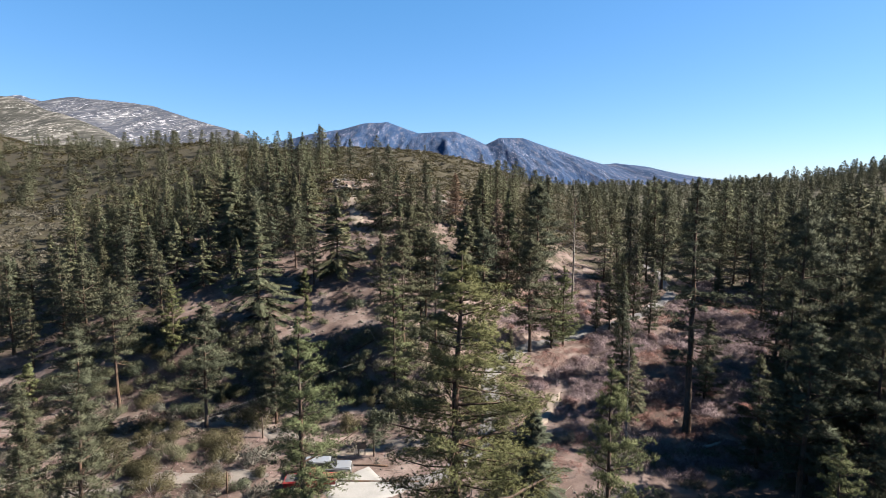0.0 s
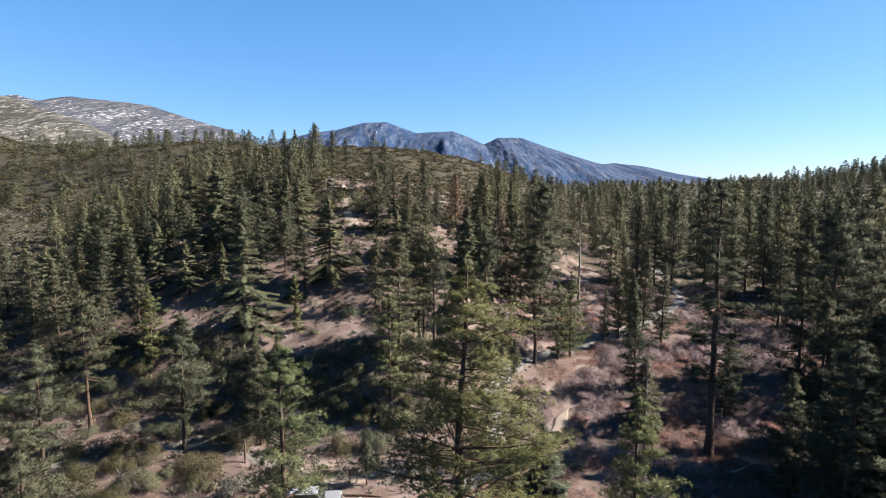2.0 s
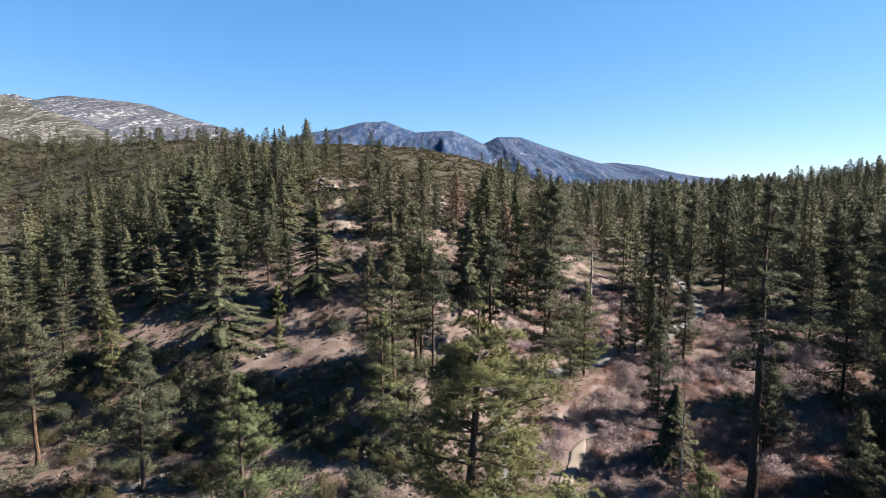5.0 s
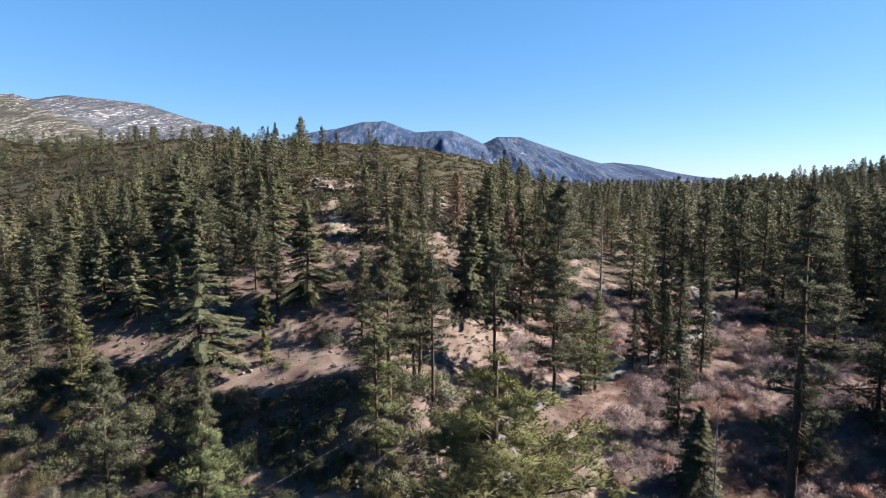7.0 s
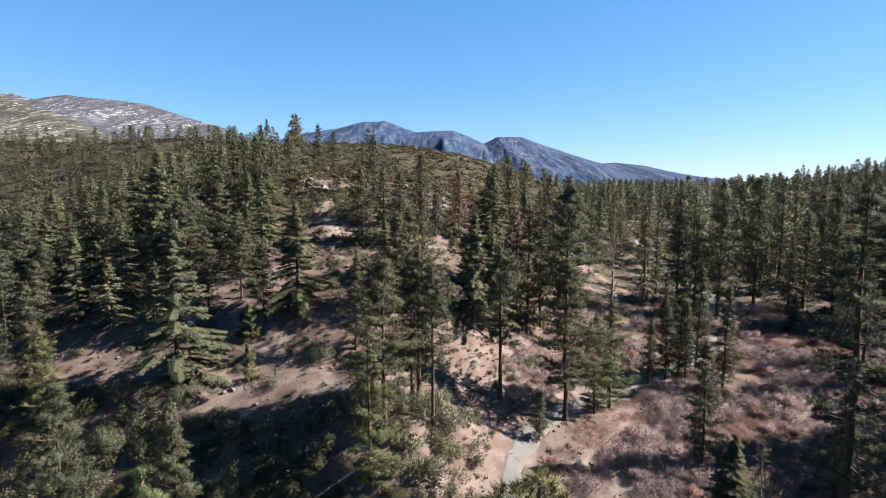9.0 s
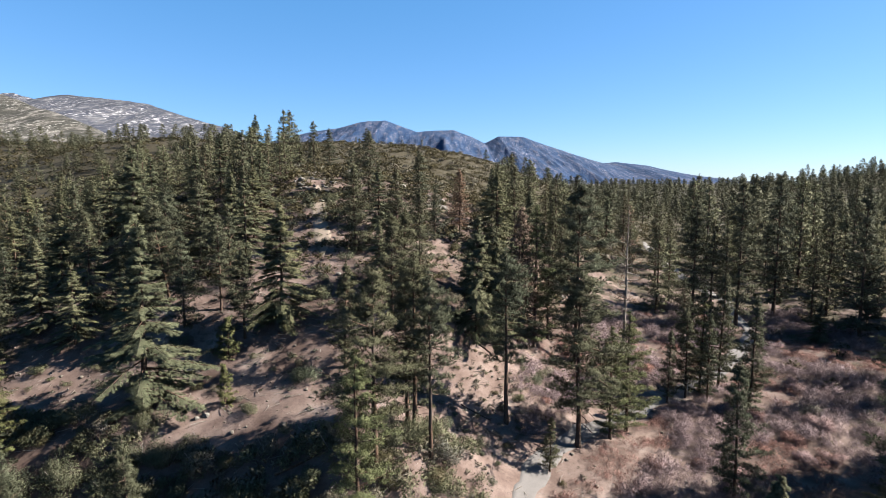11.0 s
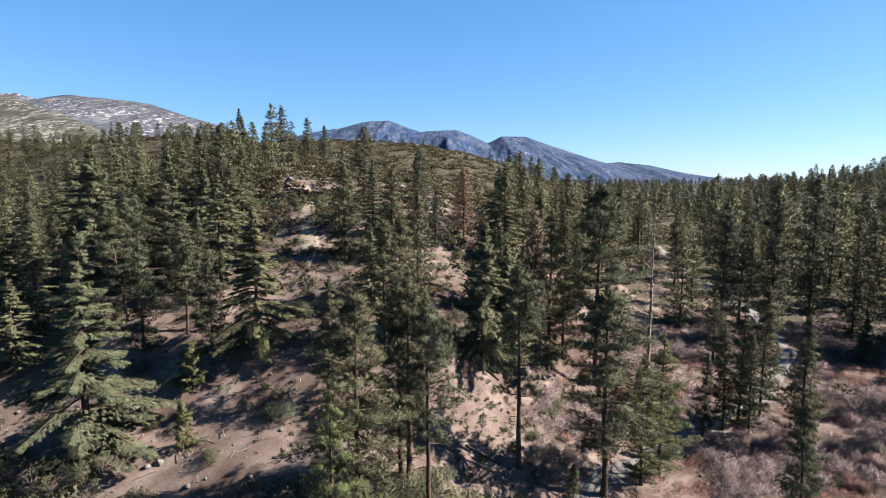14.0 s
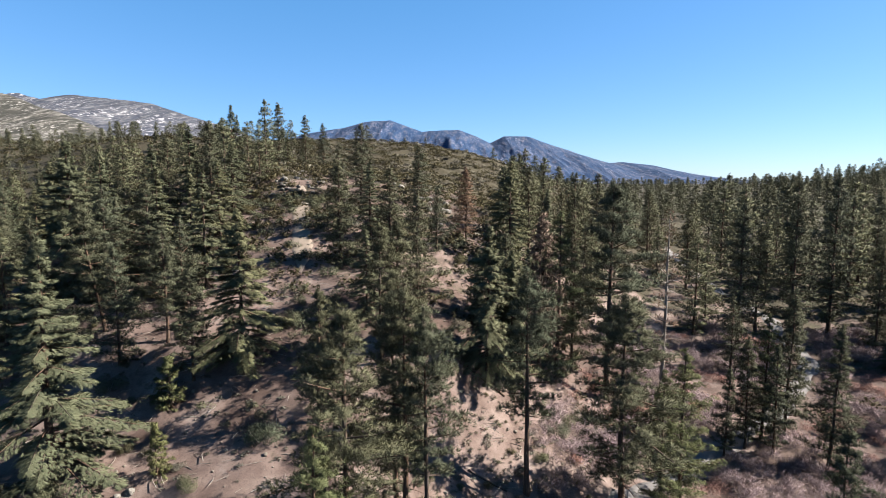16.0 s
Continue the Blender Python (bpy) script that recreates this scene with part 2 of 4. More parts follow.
def tube(path, radii, sides=6):
    """Vertices and quads of a tapering tube along a path."""
    path, radii = np.asarray(path, float), np.asarray(radii, float)
    along = unit(np.gradient(path, axis=0))
    ref = np.where(np.abs(along[:, 2:3]) > 0.8, np.array([[1.0, 0, 0]]), np.array([[0, 0, 1.0]]))
    a = unit(np.cross(along, ref))
    b = np.cross(along, a)
    turn = np.arange(sides) * 2 * np.pi / sides
    ring = a[:, None] * np.cos(turn)[None, :, None] + b[:, None] * np.sin(turn)[None, :, None]
    verts = (path[:, None] + ring * radii[:, None, None]).reshape(-1, 3)
    faces = []
    for i in range(len(path) - 1):
        for j in range(sides):
            k = (j + 1) % sides
            faces.append((i * sides + j, i * sides + k, (i + 1) * sides + k, (i + 1) * sides + j))
    return verts, faces


class Shape:
    """Collects tubes and blades into one mesh."""

    def __init__(self):
        self.verts, self.faces, self.count = [], [], 0

    def add(self, verts, faces):
        self.verts.append(np.asarray(verts, float))
        self.faces += [tuple(i + self.count for i in f) for f in faces]
        self.count += len(verts)

    def mesh(self, name, material, smooth=False):
        return mesh_from(name, np.concatenate(self.verts), self.faces, material, smooth)


def blades(centres, ways, rng, per, length, width, spread, rounded, loose=0.5):
    """Narrow triangles that burst from each centre, roughly along its way, with the rounded normals of the clump that they clothe."""
    n = len(centres)
    c, r = np.repeat(centres, per, 0), np.repeat(rounded, per, 0)
    d = unit(np.repeat(ways, per, 0) + spread * rng.normal(size=(n * per, 3)))
    side = unit(np.cross(d, r + loose * rng.normal(size=(n * per, 3))))
    size = 0.6 + 0.8 * rng.random((n * per, 1))
    base, w, tip = c - d * 0.2 * length, side * (0.5 * width) * size, c + d * length * size
    flip = (np.sum(np.cross(tip - base - w, -2 * w) * r, 1) < 0)[:, None]
    w = np.where(flip, -w, w)
    verts = np.stack([base + w, tip, base - w], 1).reshape(-1, 3)
    soft = unit(r + 0.25 * rng.normal(size=(n * per, 3)))
    return verts, np.arange(n * per * 3).reshape(-1, 3), np.repeat(soft, 3, 0)


# ---- conifers ----
def clump_tufts(at, way, radius, rng, tufts, squash=0.6, drop=0.0):
    """Needle tufts over the top and sides of a clump at the end of a twig: their places, ways and facings."""
    u = unit(rng.normal(size=(tufts, 3)))
    u[:, 2] = np.abs(u[:, 2]) * 1.1 - 0.35
    u = unit(u)
    places = at + u * np.array([1.0, 1.0, squash]) * radius * (0.55 + 0.5 * rng.random((tufts, 1)))
    return places, unit(0.75 * u + 0.55 * way + np.array([0, 0, 0.35 - drop])), u


def pine_meshes(seed, height=20.0, crown_base=0.3, reach=3.4, whorl=0.95, clump=0.56, tufts=12, per=13, needle=0.33, thick=0.036, bare=0.0, droop=0.0,
                material=None, spiky=1.15, wood_material=None, fine=True, gaps=0.12, burst=0.65):
    """Trunk with limbs, and a crown of needle clumps at the limbs' ends, of a pine of the given height."""
    rng = np.random.default_rng(seed)
    wood = Shape()
    knots = 12 if fine else 7
    zs = np.linspace(0, height, knots)
    bend = np.cumsum(rng.normal(size=(knots, 2)) * 0.05 * height / 20, 0)
    path = np.column_stack([bend, zs])
    radii = 0.0125 * height * (1 - zs / height) ** 0.8 + 0.02
    radii[0] *= 1.3
    wood.add(*tube(path, radii, 9 if fine else 5))
    axis = lambda z: np.array([np.interp(z, zs, path[:, 0]), np.interp(z, zs, path[:, 1]), z])
    centres, ways, faces_to = [], [], []

    def leaf_out(at, way, radius):
        p, w, u = clump_tufts(at, way, radius, rng, max(2, int(tufts * (0.55 + 0.5 * radius / clump))), 0.6, droop * 0.5)
        centres.append(p)
        ways.append(w)
        faces_to.append(unit(0.8 * u + 0.75 * unit((at - axis(at[2])) * np.array([1, 1, 0])) + np.array([0, 0, 0.2])))

    low = height * crown_base
    # dead limbs on the lower trunk
    for _ in range(int((12 if fine else 3) + 20 * bare)):
        zz = height * (0.08 + rng.random() * (crown_base + 0.2 + 0.3 * bare))
        if zz > height * 0.97:
            continue
        a, l = rng.random() * 6.283, 0.4 + rng.random() * reach * (0.5 + 0.4 * bare)
        d = np.array([math.cos(a), math.sin(a), -0.2 + 0.3 * rng.random()])
        p = axis(zz)
        wood.add(*tube([p, p + d * l * 0.5, p + d * l + (0, 0, -0.12 * l)], [0.05, 0.035, 0.012], 3))
    z, start, heavy = low, rng.random() * 6.283, rng.random() * 6.283
    while z < height * 0.965:
        f = (z - low) / max(height - low, 1e-3)
        outline = reach * (0.55 + 0.45 * min(1, f / 0.2)) * max(0.06, 1 - f ** spiky) ** 0.85
        outline *= 0.72 + 0.5 * rng.random()
        count = int(rng.integers(3, 6))
        start += 0.9
        for k in range(count):
            if rng.random() < gaps + 0.5 * bare:
                continue
            a = start + 6.283 * k / count + rng.normal() * 0.35
            l = max(0.25, outline * (0.6 + 0.6 * rng.random()) * (1 + 0.25 * math.cos(a - heavy)))
            rise = -0.22 + 0.75 * f + 0.16 * rng.normal() - droop
            p0 = axis(min(z + rng.normal() * 0.25, height * 0.98))
            out, across = np.array([math.cos(a), math.sin(a), 0]), np.array([-math.sin(a), math.cos(a), 0])
            steps = np.linspace(0, 1, 5)
            sag = rise * steps + (0.30 + droop * 0.5) * steps ** 2 * (1 - f)
            bow = across * rng.normal() * 0.12
            bp = p0 + l * (steps[:, None] * out + sag[:, None] * np.array([0, 0, 1.0]) + (steps ** 2)[:, None] * bow)
            wood.add(*tube(bp[[0, 2, 4]] if fine else bp[[0, 4]], np.array([0.055, 0.035, 0.012] if fine else [0.06, 0.015]) * (0.5 + l / 3.0), 3))
            size = clump * (0.32 + 0.68 * min(1, l / 2.2))
            leaf_out(bp[4], out, size)
            for s in np.arange(0.9, 0.2 if fine else 0.05, -0.62 * clump / max(l, 0.3)):
                if rng.random() < 0.12:
                    continue
                side = rng.choice((-1, 1)) * (0.12 + 0.42 * l * (1.08 - s) * rng.random())
                at = np.array([np.interp(s, steps, bp[:, i]) for i in range(3)]) + across * side + np.array([0, 0, 0.1 + 0.1 * rng.normal()])
                leaf_out(at, unit(out + 0.8 * np.sign(side) * across), size * (0.7 + 0.45 * rng.random()))
        z += whorl * (0.65 + 0.7 * rng.random()) * (1.0 - 0.45 * f)
    for k in range(3):
        leaf_out(axis(height * (0.995 - 0.022 * k)), np.array([0, 0, 1.0]), clump * (0.35 + 0.16 * k))
    verts, faces, soft = blades(np.concatenate(centres), np.concatenate(ways), rng, per, needle, thick, burst, np.concatenate(faces_to), 0.5)
    return wood.mesh("trunk", wood_material or BARK, True), quad_mesh("crown", verts, faces, material or PINE, soft)


def fir_meshes(seed, height=20.0, reach=4.6, crown_base=0.06, whorl=0.85, per=13, needle=0.28, thick=0.036, material=None, dense=1.0, spiky=0.95, fine=True):
    """A fir: drooping limbs that stand apart, each clad in a flat hanging spray, in a wide ragged cone."""
    rng = np.random.default_rng(seed)
    wood = Shape()
    zs = np.linspace(0, height, 8)
    path = np.column_stack([np.cumsum(rng.normal(size=8) * 0.03), np.cumsum(rng.normal(size=8) * 0.03), zs])
    wood.add(*tube(path, 0.014 * height * (1 - zs / height) ** 0.9 + 0.015, 9 if fine else 5))
    centres, ways, faces_to = [], [], []
    low = height * crown_base
    z = low
    while z < height * 0.985:
        f = (z - low) / (height - low)
        outline = reach * max(0.05, 1 - f ** spiky) * (0.7 + 0.3 * min(1, f / 0.1))
        tier = 0.62 + 0.55 * rng.random()
        for k in range(rng.integers(4, 7)):
            a = rng.random() * 6.283
            l = outline * tier * (0.6 + 0.6 * rng.random())
            if l < 0.1:
                continue
            out, across = np.array([math.cos(a), math.sin(a), 0]), np.array([-math.sin(a), math.cos(a), 0])
            p0 = np.array([np.interp(z, zs, path[:, 0]), np.interp(z, zs, path[:, 1]), z + 0.2 * rng.normal()])
            steps = np.linspace(0, 1, 6)
            drop = (0.34 * f + 0.12 * rng.random()) * steps - (0.60 - 0.35 * f) * steps ** 1.6 + 0.10 * steps ** 4
            bp = p0 + l * (steps[:, None] * out + drop[:, None] * np.array([0, 0, 1.0]))
            wood.add(*tube(bp[[0, 2, 5]] if fine else bp[[0, 5]], np.array([0.05, 0.03, 0.01] if fine else [0.05, 0.01]) * (0.4 + l / 3), 3))
            n = max(3, int(dense * 13.0 * (0.3 + l)))
            s = 0.22 + 0.80 * rng.random(n) ** 0.75
            at = np.stack([np.interp(s, steps, bp[:, i]) for i in range(3)], 1)
            off = rng.normal(size=n) * (0.07 + 0.15 * l * np.clip(1.1 - s, 0, 1))
            at = at + off[:, None] * across + np.column_stack([np.zeros(n), np.zeros(n), 0.04 - 0.5 * np.abs(off) * rng.random(n) - 0.08 * rng.random(n)])
            centres.append(at)
            way = unit(0.8 * out + np.sign(off)[:, None] * 0.6 * across + np.array([0, 0, -0.45]))
            ways.append(way)
            faces_to.append(unit(np.array([0, 0, 0.55]) + 0.7 * out + np.sign(off)[:, None] * 0.55 * across))
        z += whorl * (0.55 + 0.9 * rng.random()) * (1 - 0.45 * f)
    centres.append(np.array([path[-1]]) + rng.normal(size=(6, 3)) * np.array([0.06, 0.06, 0.35]) - (0, 0, 0.3))
    ways.append(np.tile([0, 0, 1.0], (6, 1)))
    faces_to.append(unit(rng.normal(size=(6, 3))))
    verts, faces, soft = blades(np.concatenate(centres), np.concatenate(ways), rng, per, needle, thick, 0.32, np.concatenate(faces_to), 0.3)
    return wood.mesh("trunk", BARK, True), quad_mesh("crown", verts, faces, material or FIR, soft)


def bush_mesh(seed, count=300, leaf=0.16, width=0.09, material=None, flat=0.75, twiggy=False):
    """A lumpy dome of leaves or bare twigs, one metre in radius."""
    rng = np.random.default_rng(seed)
    lumps = unit(rng.normal(size=(7, 3)) * np.array([1, 1, 0.6])) * np.array([0.55, 0.55, 0.35]) * (0.5 + rng.random((7, 1)))
    lumps[:, 2] = np.abs(lumps[:, 2]) + 0.35
    which = rng.integers(0, 7, count)
    ball = unit(rng.normal(size=(count, 3))) * (0.42 * rng.random((count, 1)) ** 0.33)
    at = lumps[which] + ball
    at[:, 2] = np.abs(at[:, 2]) * flat
    out = unit(at - np.array([0, 0, 0.1]))
    if twiggy:
        out = unit(out * np.array([0.8, 0.8, 1.6]))
    verts, faces, soft = blades(at, out, rng, 2, leaf, width, 0.8 if not twiggy else 0.4, unit(at - lumps[which] * np.array([0.75, 0.75, 0.4])), 0.5)
    return quad_mesh("foliage", verts, faces, material, soft)


def stems_mesh(seed, radius=1.0, count=7, thick=0.03):
    rng = np.random.default_rng(seed)
    wood = Shape()
    for _ in range(count):
        a, l = rng.random() * 6.283, radius * (0.5 + 0.4 * rng.random())
        d = np.array([math.cos(a) * 0.6, math.sin(a) * 0.6, 0.75]) * l
        wood.add(*tube([(0, 0, -0.1), d], [thick, thick * 0.3], 3))
    return wood.mesh("woody_base", GREYBARK)


KINDS = {}


def grown(kind):
    """The meshes of one kind of tree, made when first asked for."""
    if kind not in KINDS:
        KINDS[kind] = TREES[kind]()
    return KINDS[kind]


FAR = {"per": 7, "tufts": 7, "needle": 0.33, "thick": 0.07, "whorl": 0.95, "clump": 0.60, "fine": False}
FARTHEST = {"per": 5, "tufts": 5, "needle": 0.42, "thick": 0.12, "whorl": 1.15, "clump": 0.70, "fine": False}
FAR_FIR = {"per": 8, "needle": 0.36, "thick": 0.09, "whorl": 0.9, "dense": 1.4, "fine": False}
TREES = {
    # tall pines with open, clumped crowns, seen from near
    "pine_a": lambda: pine_meshes(1, reach=4.4, crown_base=0.28, spiky=1.25),
    "pine_b": lambda: pine_meshes(2, reach=4.2, crown_base=0.36, droop=0.1, spiky=1.35),
    "pine_c": lambda: pine_meshes(3, reach=5.0, crown_base=0.2, droop=0.12, spiky=1.2),
    "pine_d": lambda: pine_meshes(4, reach=4.6, crown_base=0.10, spiky=1.05),
    # an old pine with a thin, half-dead crown
    "pine_old": lambda: pine_meshes(5, height=30, reach=4.6, crown_base=0.3, bare=0.6, droop=0.3, whorl=0.85, clump=0.38, needle=0.26, thick=0.03),
    # a broad, heavy-limbed pine close to the path
    "pine_big": lambda: pine_meshes(7, height=26, reach=4.6, crown_base=0.2, spiky=2.0, whorl=0.66, clump=0.50, tufts=26, per=24, needle=0.14, thick=0.013, droop=0.02, bare=0.02, material=BIGPINE, burst=1.1),
    "pine_slim": lambda: pine_meshes(6, reach=4.0, crown_base=0.12, spiky=1.0),
    # further off
    "mid_a": lambda: pine_meshes(11, reach=4.6, crown_base=0.08, spiky=1.0, **FAR),
    "mid_b": lambda: pine_meshes(12, reach=4.4, crown_base=0.14, droop=0.12, spiky=1.1, **FAR),
    "mid_c": lambda: pine_meshes(13, reach=5.4, crown_base=0.05, spiky=0.9, **FAR),
    "mid_d": lambda: pine_meshes(14, reach=4.5, crown_base=0.06, spiky=0.85, **FAR),
    "far_a": lambda: pine_meshes(15, reach=4.5, crown_base=0.10, spiky=0.95, **FARTHEST),
    "far_b": lambda: pine_meshes(16, reach=5.2, crown_base=0.05, spiky=0.85, **FARTHEST),
    "fir_b": lambda: fir_meshes(22, reach=6.0, crown_base=0.05, whorl=0.72, dense=2.7, thick=0.044),
    "fir_wide": lambda: fir_meshes(25, height=13, reach=4.6, crown_base=0.09, whorl=0.5, per=12, needle=0.26, thick=0.042, dense=2.6, spiky=1.05),
    "fir_c": lambda: fir_meshes(23, reach=6.6, spiky=0.9, **FAR_FIR),
    "fir_d": lambda: fir_meshes(24, reach=5.4, spiky=0.85, **FAR_FIR),
    "rust": lambda: pine_meshes(31, per=5, tufts=8, reach=3.6, needle=0.30, thick=0.085, crown_base=0.16, material=RUST, bare=0.15, whorl=0.8),
    "snag": lambda: pine_meshes(32, per=2, tufts=2, reach=3.4, needle=0.4, thick=0.08, crown_base=0.15, material=RUST, bare=0.75, whorl=0.7, wood_material=GREYBARK),
    "young": lambda: pine_meshes(41, height=5, tufts=12, per=10, reach=1.7, crown_base=0.04, whorl=0.36, clump=0.26, needle=0.2, thick=0.028, material=SAPLING, spiky=0.95),
    "green": lambda: pine_meshes(43, tufts=20, per=16, needle=0.21, thick=0.023, reach=4.7, crown_base=0.08, material=SAPLING, spiky=1.05),
    "cedar": lambda: fir_meshes(42, height=12, reach=3.0, crown_base=0.02, whorl=0.4, per=8, needle=0.2, thick=0.05, dense=3.4, spiky=1.3, material=PINE),
}
NATIVE = {"pine_big": 26.0, "pine_old": 30.0, "young": 5.0, "cedar": 12.0, "fir_wide": 13.0}
WORDS = {
    "pine": ("pine_tree", "tall green pine with tufted needles and a bare reddish trunk"),
    "mid": ("pine_tree", "green pine standing in the wooded slope"),
    "far": ("pine_tree", "green pine standing in the wooded slope"),
    "fir": ("fir_tree", "dark green fir with drooping tiered limbs"),
    "rust": ("dead_pine", "dead pine with rust-brown needles on the slope"),
    "snag": ("dead_pine", "bare grey dead pine with broken limbs"),
    "green": ("pine_tree", "bright yellow-green pine with a full crown"),
    "young": ("young_pine", "small yellow-green young pine on open dirt"),
    "cedar": ("cedar_tree", "dense dark green cone-shaped cedar"),
}
FIRST = {}
PLACED = []
turns = random.Random(7)


def tree(kind, x, y, height, width=1.0, label="", lean=0.0):
    """One tree standing on the land; width stretches its crown."""
    PLACED.append((x, y))
    name, words = WORDS[kind.split("_")[0]]
    s = height / NATIVE.get(kind, 20.0)
    m = pose(x, y, land_z(x, y) - 0.15, 0, lean, turns.uniform(0, 360)) @ Matrix.Diagonal((s * width, s * width, s, 1))
    if kind in FIRST:
        ob = copy_thing(FIRST[kind], m @ Matrix.Diagonal((*(1 / v for v in FIRST[kind].scale), 1)))
    else:
        trunk, crown = grown(kind)
        ob = new(name)
        part("trunk", trunk, ob)
        part("crown", crown, ob)
        FIRST[kind] = ob
        ob.matrix_basis = m
    return tagged(ob, label or words, "tree", "trees of the wood")


# ---- ground ----
def spaced(dense_from, dense_to, step, far_from, far_to):
    """Even steps in the middle, growing ones out to the ends."""
    mid = list(np.arange(dense_from, dense_to + step, step))
    d, v, after = step, mid[-1], []
    while v < far_to:
        d *= 1.12
        v += d
        after.append(v)
    d, v, before = step, mid[0], []
    while v > far_from:
        d *= 1.12
        v -= d
        before.append(v)
    return np.array(before[::-1] + mid + after)


def build_ground():
    xs, ys = spaced(-110, 110, 0.9, -4500, 4500), spaced(20, 215, 0.9, -1500, 4600)
    gx, gy = np.meshgrid(xs, ys)
    verts = np.column_stack([gx.ravel(), gy.ravel(), land(gx, gy).ravel()])
    nx, ny = len(xs), len(ys)
    i = (np.arange(ny - 1)[:, None] * nx + np.arange(nx - 1)[None]).ravel()
    faces = np.column_stack([i, i + 1, i + nx + 1, i + nx])
    ob = new("ground", mesh_from("ground", verts, faces, DIRT, True))
    tagged(ob, "pinkish granite dirt slope with gravel and needle litter", "ground", kind="structure")


build_ground()


def mountain(name, ridge, depth, thick, material, label, seed, gully):
    """A range: skyline heights along x, falling towards the viewer over a deep flank cut by gullies."""
    rx, rz = np.array(ridge, float).T
    us, vs = np.linspace(rx[0], rx[-1], 460), np.linspace(-1, 0.2, 90)
    line = np.interp(us, rx, rz)
    verts = []
    for v in vs:
        y = depth + v * thick
        fall = np.clip(1 - abs(v) ** 1.15, -0.2, 1)
        for u, top in zip(us, line):
            k = noise.fractal(Vector((u * gully, y * gully * 0.22, seed)), 0.9, 2.1, 5)
            ridged = noise.ridged_multi_fractal(Vector((u * gully * 1.6, y * gully * 0.28, seed + 5)), 0.9, 2.0, 5, 1.0, 2.0)
            crag = noise.fractal(Vector((u * gully * 9, y * gully * 1.3, seed + 9)), 0.8, 2.1, 4)
            amount = min(1.0, abs(v) * 2.2)
            z = top * fall + (ridged - 1.0) * 0.085 * top * amount + k * top * (0.006 + 0.10 * amount) + crag * top * (0.005 + 0.011 * amount)
            verts.append((u + k * 30 * amount, y, max(z, -30)))
    n = len(us)
    i = (np.arange(len(vs) - 1)[:, None] * n + np.arange(n - 1)[None]).ravel()
    ob = new(name, mesh_from(name, verts, np.column_stack([i, i + 1, i + n + 1, i + n]), material, True))
    return tagged(ob, label, "mountain", kind="structure")


# blue haze of distance painted into the brush and rock colours, fainter on granite_range
HAZE_BLUE_RANGE = mountain_material("far_range_with_haze", (0.007, 0.019, 0.050), (0.017, 0.033, 0.070), (0.062, 0.064, 0.086), (0.21, 0.21, 0.25), 0.04, 2.1)
PALE_RANGE = mountain_material("granite_range", (0.018, 0.022, 0.034), (0.035, 0.037, 0.046), (0.075, 0.077, 0.086), (0.25, 0.245, 0.265), 0.065, 3.0)
SHOULDER = mountain_material("granite_shoulder", (0.014, 0.015, 0.014), (0.034, 0.033, 0.030), (0.095, 0.090, 0.086), (0.20, 0.195, 0.192), 0.05, 4.4)


def skyline(depth, *points):
    """Bearings and slopes of a skyline, as places at a distance."""
    return [(b * depth, 30 + e * depth) for b, e in points]


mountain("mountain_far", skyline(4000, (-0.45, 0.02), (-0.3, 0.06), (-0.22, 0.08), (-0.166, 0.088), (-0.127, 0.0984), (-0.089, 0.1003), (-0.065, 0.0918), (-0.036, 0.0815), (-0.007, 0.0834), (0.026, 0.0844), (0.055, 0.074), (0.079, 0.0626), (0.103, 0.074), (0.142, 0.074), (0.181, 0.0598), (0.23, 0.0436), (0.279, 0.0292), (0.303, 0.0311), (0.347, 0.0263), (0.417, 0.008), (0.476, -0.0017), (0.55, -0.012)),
         4000, 1300, HAZE_BLUE_RANGE, "distant mountain range with brush and thin snow, tinted blue-grey for haze", 3.3, 0.0022)
mountain("mountain_left", skyline(2600, (-1.1, 0.125), (-0.85, 0.138), (-0.732, 0.1415), (-0.704, 0.1443), (-0.663, 0.1323), (-0.643, 0.137), (-0.615, 0.1416), (-0.544, 0.1343), (-0.483, 0.126), (-0.423, 0.1065), (-0.367, 0.0906), (-0.338, 0.0812), (-0.27, 0.045), (-0.15, 0.0)),
         2600, 1300, PALE_RANGE, "granite mountain speckled with brush and old snow", 8.1, 0.0035)
mountain("mountain_shoulder", skyline(1500, (-1.2, 0.120), (-0.9, 0.132), (-0.767, 0.143), (-0.72, 0.142), (-0.694, 0.133), (-0.664, 0.120), (-0.64, 0.115), (-0.606, 0.102), (-0.56, 0.074), (-0.5, 0.045), (-0.42, 0.015), (-0.3, -0.02)),
         1500, 700, SHOULDER, "pale granite shoulder dotted with low brush", 5.7, 0.006)


# ---- trees that stand singly, near to far ----
tree("pine_big", 0.9, 35, 26.6, 1.3, "large pine with heavy tufted limbs near the clearing")
tree("green", -12.2, 49.4, 18.4, 1.1)
tree("pine_d", -26.7, 40.5, 15.5, 1.1)
tree("pine_b", -37.7, 58.4, 15.5, 1.1)
tree("pine_b", -41.5, 72.1, 17.5, 0.95)
tree("pine_a", -28.6, 68.0, 16.0, 1.0, "pine with a leaning trunk and dead lower limbs", lean=-5)
tree("green", -37.6, 80, 10.5, 0.95)
tree("pine_slim", -40, 82, 13, 1.0)
tree("pine_d", -20.3, 69, 13.5, 0.9)
tree("pine_a", -7.2, 60.3, 4.6, 1.5, "small pine at the edge of the parking place")
tree("cedar", 8.4, 49.6, 12.0, 1.45)
tree("pine_slim", 5.5, 47, 12, 1.0)
tree("pine_d", 4.6, 41, 13, 0.8)
